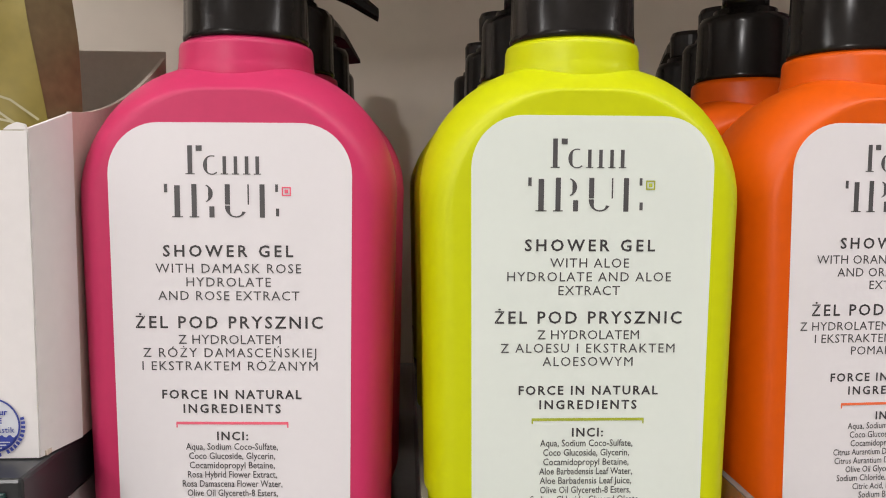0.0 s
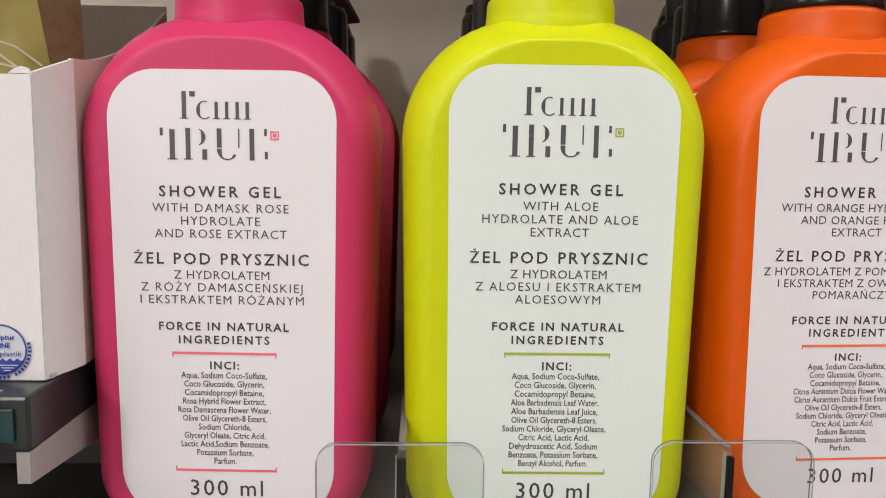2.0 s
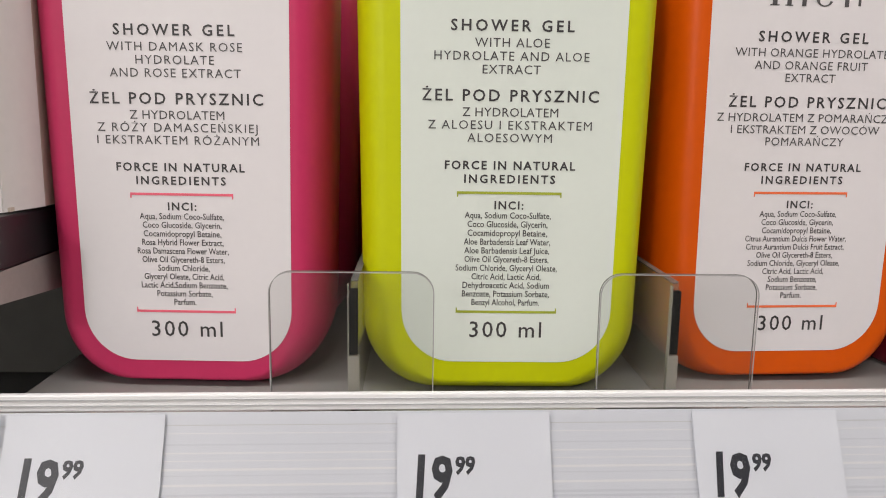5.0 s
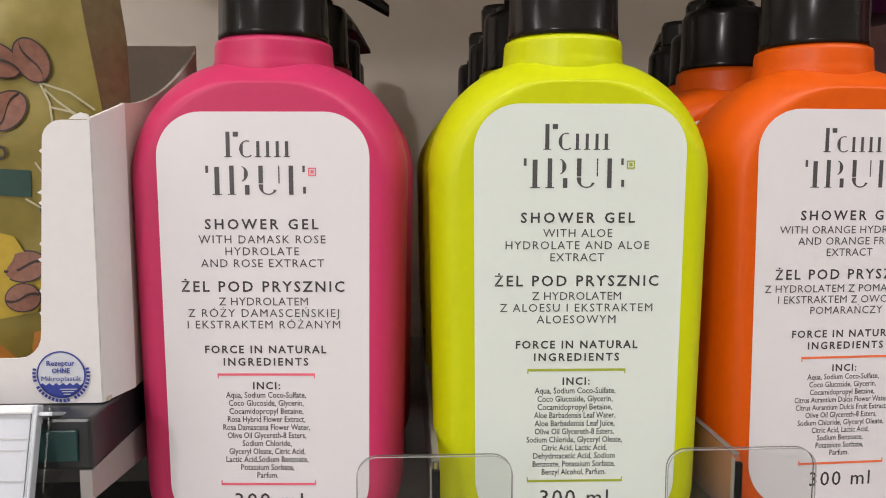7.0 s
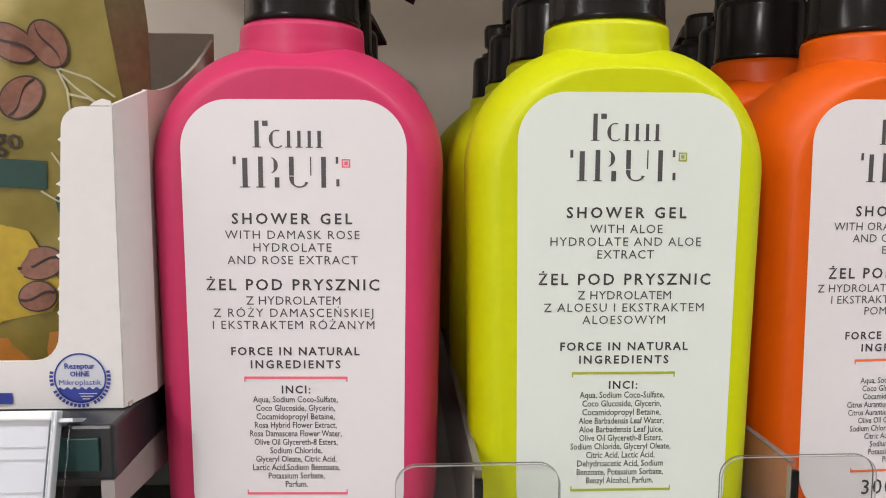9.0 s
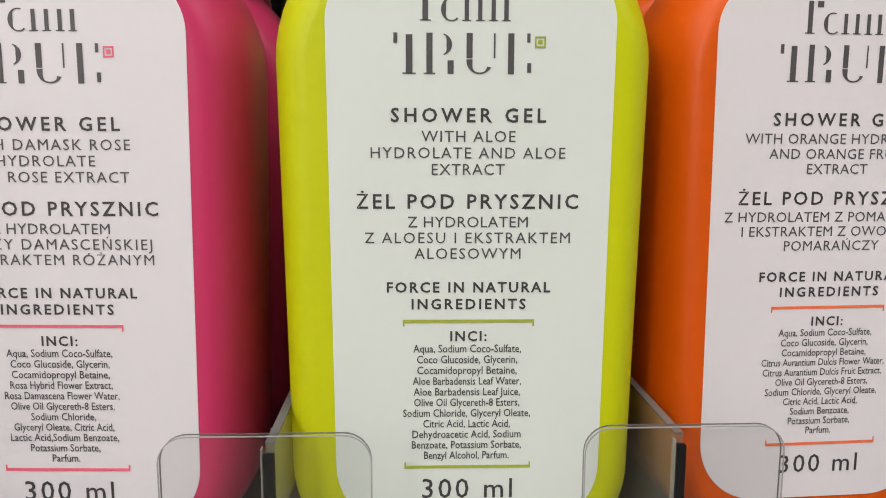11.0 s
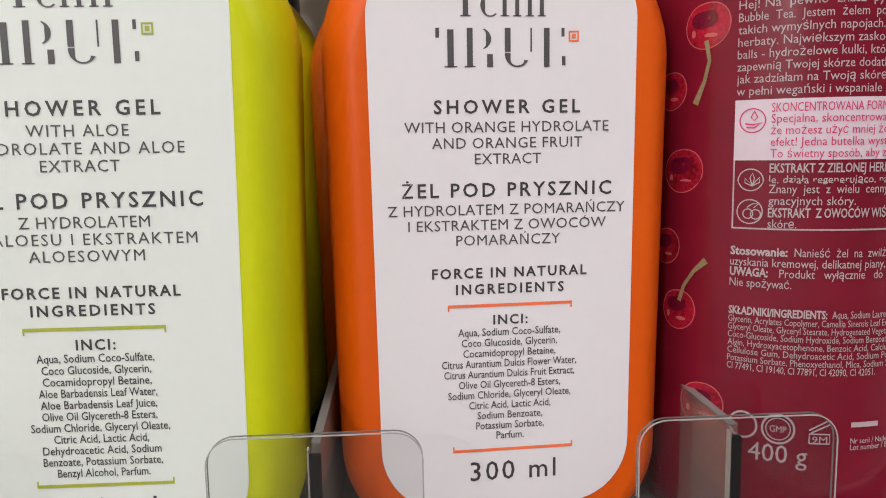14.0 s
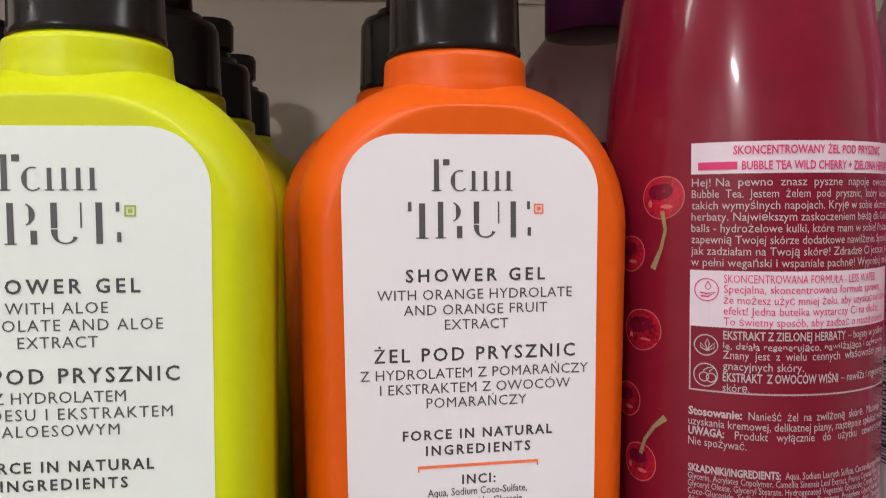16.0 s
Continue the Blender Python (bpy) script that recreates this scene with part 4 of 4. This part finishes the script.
def flat_disc(name, r, y, mat, parent, n=40, inner=0.0, a0=0.0, a1=360.0):
    bm = bmesh.new()
    for i in range(n):
        p, q = radians(a0 + (a1 - a0) * i / n), radians(a0 + (a1 - a0) * (i + 1) / n)
        pts = [(SX + r * math.cos(p), y, SZ + r * math.sin(p)), (SX + r * math.cos(q), y, SZ + r * math.sin(q))]
        pts += [(SX + inner * math.cos(q), y, SZ + inner * math.sin(q)), (SX + inner * math.cos(p), y, SZ + inner * math.sin(p))] if inner else [(SX, y, SZ)]
        bm.faces.new([bm.verts.new(v) for v in pts])
    return part(name, bm, mat, parent)


flat_disc("disc", SR, FY - 0.0002, TAG, seal)
flat_disc("ring", SR, FY - 0.0003, INK_BLUE, seal, inner=SR - 0.00035)
bm = bmesh.new()
n = 24
half = radians(62)
arc = [(SX + (SR - 0.0002) * math.sin(-half + 2 * half * i / n), FY - 0.0003, SZ - (SR - 0.0002) * math.cos(-half + 2 * half * i / n)) for i in range(n + 1)]
wave = [(arc[0][0] + (arc[-1][0] - arc[0][0]) * i / n, FY - 0.0003, arc[0][2] + 0.0003 + 0.0003 * math.sin(i * 1.6)) for i in range(n + 1)]
for i in range(n):
    bm.faces.new([bm.verts.new(v) for v in (arc[i], arc[i + 1], wave[i + 1], wave[i])])
part("water_shape", bm, INK_BLUE, seal)
for i in range(3):
    bars("wave_line", [(SX - 0.0004 + 0.0004 * i, SX + 0.0036 - 0.0008 * i, SZ - 0.0036 - 0.0006 * i, SZ - 0.0034 - 0.0006 * i)], FY - 0.0004, TAG, seal)
lettering("text_line", "Rezeptur", 0.0065, 0.0012, SX, SZ + 0.0028, FY - 0.0004, INK_BLUE, seal, 0.02, tracked=False)
lettering("text_line", "OHNE", 0.0042, 0.0011, SX, SZ + 0.0010, FY - 0.0004, INK_BLUE, seal, 0.03, tracked=False)
lettering("text_line", "Mikroplastik", 0.0092, 0.0012, SX, SZ - 0.0009, FY - 0.0004, INK_BLUE, seal, 0.02, tracked=False)
bm = bmesh.new()
for i in range(26):
    a = radians(168 + 205 * i / 25)
    if i in (4, 15):
        continue
    r0, r1, h = SR + 0.0002, SR + 0.0010, radians(2.6)
    bm.faces.new([bm.verts.new((SX + r * math.cos(t), FY - 0.0003, SZ + r * math.sin(t))) for r, t in ((r0, a - h), (r1, a - h), (r1, a + h), (r0, a + h))])
part("rim_bars", bm, INK_BLUE, seal)
bars("maker_bar", [(-0.118, -0.0954, 1.2532, 1.2557)], FY - 0.0003, INK_BLUE, carton)

# pouch
pouch = thing("foil_pouch", "gold foil pouch with printed beans standing in the carton", "pouch")
PY = 0.1790


def pouch_y(x, z):
    return PY - 0.0035 * math.cos(min(1.0, abs((x + 0.112) / 0.040)) * math.pi / 2) + 0.0018 * noise.noise((x * 55, z * 38, 0.3)) + 0.0008 * noise.noise((x * 150, z * 90, 1.3))


def pouch_sheet(name, edges, mat, shift, nu=22, nv=44, z0=1.2532, z1=1.400):
    """Crumpled foil between two edges, each a function of the height."""
    bm = bmesh.new()
    rows = []
    for j in range(nv + 1):
        z = z0 + (z1 - z0) * j / nv
        a, b = edges(z)
        rows.append([bm.verts.new((a + (b - a) * i / nu, shift(a + (b - a) * i / nu, z, i / nu), z)) for i in range(nu + 1)])
    for p, q in zip(rows, rows[1:]):
        for i in range(nu):
            bm.faces.new((p[i], p[i + 1], q[i + 1], q[i]))
    return part(name, bm, mat, pouch, smooth=True)


def right_edge(z):
    return -0.0745 - 0.0047 * (z - 1.318) / 0.034 if z > 1.30 else -0.0727 + (z - 1.30) * 0.02


pouch_sheet("front_foil", lambda z: (-0.152, right_edge(z)), GOLD, lambda x, z, f: pouch_y(x, z))
pouch_sheet("side_seam", lambda z: (right_edge(z), min(-0.0715, right_edge(z) + 0.0062)), BROWN, lambda x, z, f: pouch_y(right_edge(z), z) + 0.0002 + 0.010 * f, 6)
pouch_sheet("rear_foil", lambda z: (-0.152, right_edge(z)), BROWN, lambda x, z, f: PY + 0.020, 4, 4)


def bean(x, z, rx, rz, tilt, lift=0.0007):
    for name, k, mat, dy in (("bean_outline", 1.0, BEAN_DARK, 0.0), ("bean_picture", 0.92, BEAN, 0.0001)):
        bm = bmesh.new()
        pts = []
        for i in range(30):
            a = 2 * math.pi * i / 30
            px, pz = rx * k * math.cos(a), rz * k * math.sin(a)
            u, w = px * math.cos(tilt) - pz * math.sin(tilt), px * math.sin(tilt) + pz * math.cos(tilt)
            pts.append((x + u, z + w))
        mid = bm.verts.new((x, pouch_y(x, z) - lift - dy, z))
        vs = [bm.verts.new((u, pouch_y(u, w) - lift - dy, w)) for u, w in pts]
        for i in range(30):
            bm.faces.new((mid, vs[i], vs[(i + 1) % 30]))
        part(name, bm, mat, pouch)
    bm = bmesh.new()
    rows = []
    for i in range(9):
        v = -1 + i / 4
        px, pz = rx * v * 0.9, rz * 0.22 * math.sin(v * 2.6)
        u, w = x + px * math.cos(tilt) - pz * math.sin(tilt), z + px * math.sin(tilt) + pz * math.cos(tilt)
        rows.append([bm.verts.new((u, pouch_y(u, w) - lift - 0.0002, w + e)) for e in (-0.00035, 0.00035)])
    for p, q in zip(rows, rows[1:]):
        bm.faces.new((p[0], q[0], q[1], p[1]))
    part("bean_seam", bm, BEAN_DARK, pouch)


def pouch_strip(name, pts, width, mat, lift=0.0005):
    bm = bmesh.new()
    rows = []
    for i, (x, z) in enumerate(pts):
        a, b = pts[max(0, i - 1)], pts[min(len(pts) - 1, i + 1)]
        d = Vector((b[0] - a[0], b[1] - a[1])).normalized()
        w = (width[i] if isinstance(width, list) else width) / 2
        rows.append([bm.verts.new((u, pouch_y(u, v) - lift, v)) for u, v in ((x - d.y * w, z + d.x * w), (x + d.y * w, z - d.x * w))])
    for p, q in zip(rows, rows[1:]):
        bm.faces.new((p[0], p[1], q[1], q[0]))
    return part(name, bm, mat, pouch)


bean(-0.0982, 1.3338, 0.0060, 0.0040, -0.55)
bean(-0.0904, 1.3338, 0.0058, 0.0040, -1.15)
bean(-0.0965, 1.3215, 0.0056, 0.0042, 0.9)
bean(-0.0945, 1.2830, 0.0058, 0.0040, 0.15)
bean(-0.0950, 1.2752, 0.0045, 0.0037, 0.1)
pouch_strip("green_band", [(-0.150 + 0.0058 * i, 1.3040 + 0.0010 * math.sin(i * 0.35)) for i in range(11)], 0.0066, GREEN_BAND)
for x in (-0.0990,):
    lettering("text_line", "ngo", 0.0088, 0.0052, x - 0.0022, 1.3122, 0, BEAN_DARK, pouch, 0.01, tracked=False,
              bend=lambda u, v: np.array([(a, pouch_y(a, b) - 0.0007, b) for a, b in zip(u, v)]))
swirl = [(-0.0985 + (0.0052 - 0.00022 * i) * math.cos(i * 0.42), 1.3510 + (0.0052 - 0.00022 * i) * math.sin(i * 0.42)) for i in range(20)]
pouch_strip("swirl_shape", swirl, 0.0009, GREEN_BAND)
for pts in ([(-0.0890, 1.3285), (-0.0820, 1.3262), (-0.0765, 1.3220)], [(-0.0890, 1.3285), (-0.0868, 1.3235), (-0.0862, 1.3190), (-0.0835, 1.3165)], [(-0.0880, 1.3270), (-0.0850, 1.3240), (-0.0790, 1.3195)],
            [(-0.0866, 1.3225), (-0.0820, 1.3215), (-0.0790, 1.3195)], [(-0.0905, 1.3090), (-0.0885, 1.3060), (-0.0880, 1.3010)], [(-0.0935, 1.3000), (-0.0895, 1.2975), (-0.0870, 1.3010)]):
    pouch_strip("leaf_line", pts, 0.0005, WEB_PRINT, 0.0006)
pouch_strip("yellow_fruit", [(-0.130, 1.2760), (-0.112, 1.2800), (-0.1000, 1.2800), (-0.0905, 1.2740)], [0.034, 0.030, 0.022, 0.006], YELLOW_PRINT, 0.0004)
pouch_strip("amber_fruit", [(-0.130, 1.2600), (-0.105, 1.2600), (-0.0870, 1.2640)], [0.014, 0.010, 0.006], ORANGE_PRINT, 0.0005)
pouch_strip("leaf_shape", [(-0.0880, 1.2720), (-0.0890, 1.2680), (-0.0905, 1.2650)], [0.0008, 0.0036, 0.0010], GREEN_BAND, 0.0006)
pouch_strip("leaf_shape", [(-0.0900, 1.2985), (-0.0880, 1.2960), (-0.0868, 1.2920)], [0.0010, 0.0040, 0.0010], GREEN_BAND, 0.0006)

setting("side_shelf_board", box_bm(-0.62, -0.0698, 0.1512, 0.438, 1.2395, 1.2516, 0.0008), DARK_BOARD, "black steel shelf board under the carton", "shelf")
part("edge_strip", box_bm(-0.62, -0.0728, 0.1504, 0.1511, 1.2418, 1.2490, 0.0002), GREEN_EDGE, bpy.data.objects["side_shelf_board"], "dark green strip on the shelf edge")
bracket = thing("shelf_bracket", "grey painted steel bracket under the black shelf", "bracket")
bm = bmesh.new()
prof = [(0.1515, 1.2394), (0.1515, 1.2325), (0.300, 1.2200), (0.438, 1.2180), (0.438, 1.2394)]
lo = [bm.verts.new((-0.0730, y, z)) for y, z in prof]
hi = [bm.verts.new((-0.0702, y, z)) for y, z in prof]
bm.faces.new(lo)
bm.faces.new(list(reversed(hi)))
for i in range(5):
    j = (i + 1) % 5
    bm.faces.new((lo[i], hi[i], hi[j], lo[j]))
bmesh.ops.recalc_face_normals(bm, faces=bm.faces)
part("plate", bm, STEEL, bracket)

holder = thing("card_holder", "clear plastic holder with a blank white card", "card holder")
part("card", box_bm(-0.30, -0.0822, 0.0, 0.0006, -0.0480, -0.0005), TAG, holder)
part("top_bar", box_bm(-0.30, -0.0812, -0.0012, 0.0026, -0.0008, 0.0012, 0.0004), LIP, holder)
for dz in (0.0060, 0.0085, 0.0150, 0.0230, 0.0310):
    part("crease", box_bm(-0.30, -0.0824, -0.0002, 0.0001, -dz - 0.0003, -dz), STRIP_GREY, holder)
part("front_film", box_bm(-0.30, -0.0806, -0.0018, -0.0015, -0.0490, 0.0012), FILM, holder)
part("end_lip", box_bm(-0.0812, -0.0800, -0.0018, 0.0010, -0.0490, 0.0012, 0.0003), PVC_SHEEN, holder, "clear end of the holder, sheen coloured in bluish white")
bm = bmesh.new()
prof = [(-0.0018, 0.0010), (0.0110, -0.0026), (0.0130, -0.0070), (0.0100, -0.0115), (0.0060, -0.0150), (0.0, -0.0185), (-0.0018, -0.0175)]
lo = [bm.verts.new((-0.0775, y, z)) for y, z in prof]
hi = [bm.verts.new((-0.0771, y, z)) for y, z in prof]
bm.faces.new(lo)
bm.faces.new(list(reversed(hi)))
for i in range(7):
    j = (i + 1) % 7
    bm.faces.new((lo[i], hi[i], hi[j], lo[j]))
bmesh.ops.recalc_face_normals(bm, faces=bm.faces)
part("end_cheek", bm, CLEAR, holder)
part("bridge", box_bm(-0.0800, -0.0771, -0.0010, 0.0060, -0.0012, -0.0004), PVC_SHEEN, holder)
holder.matrix_world = pose(0, 0.1500, 1.2540, -18.0)
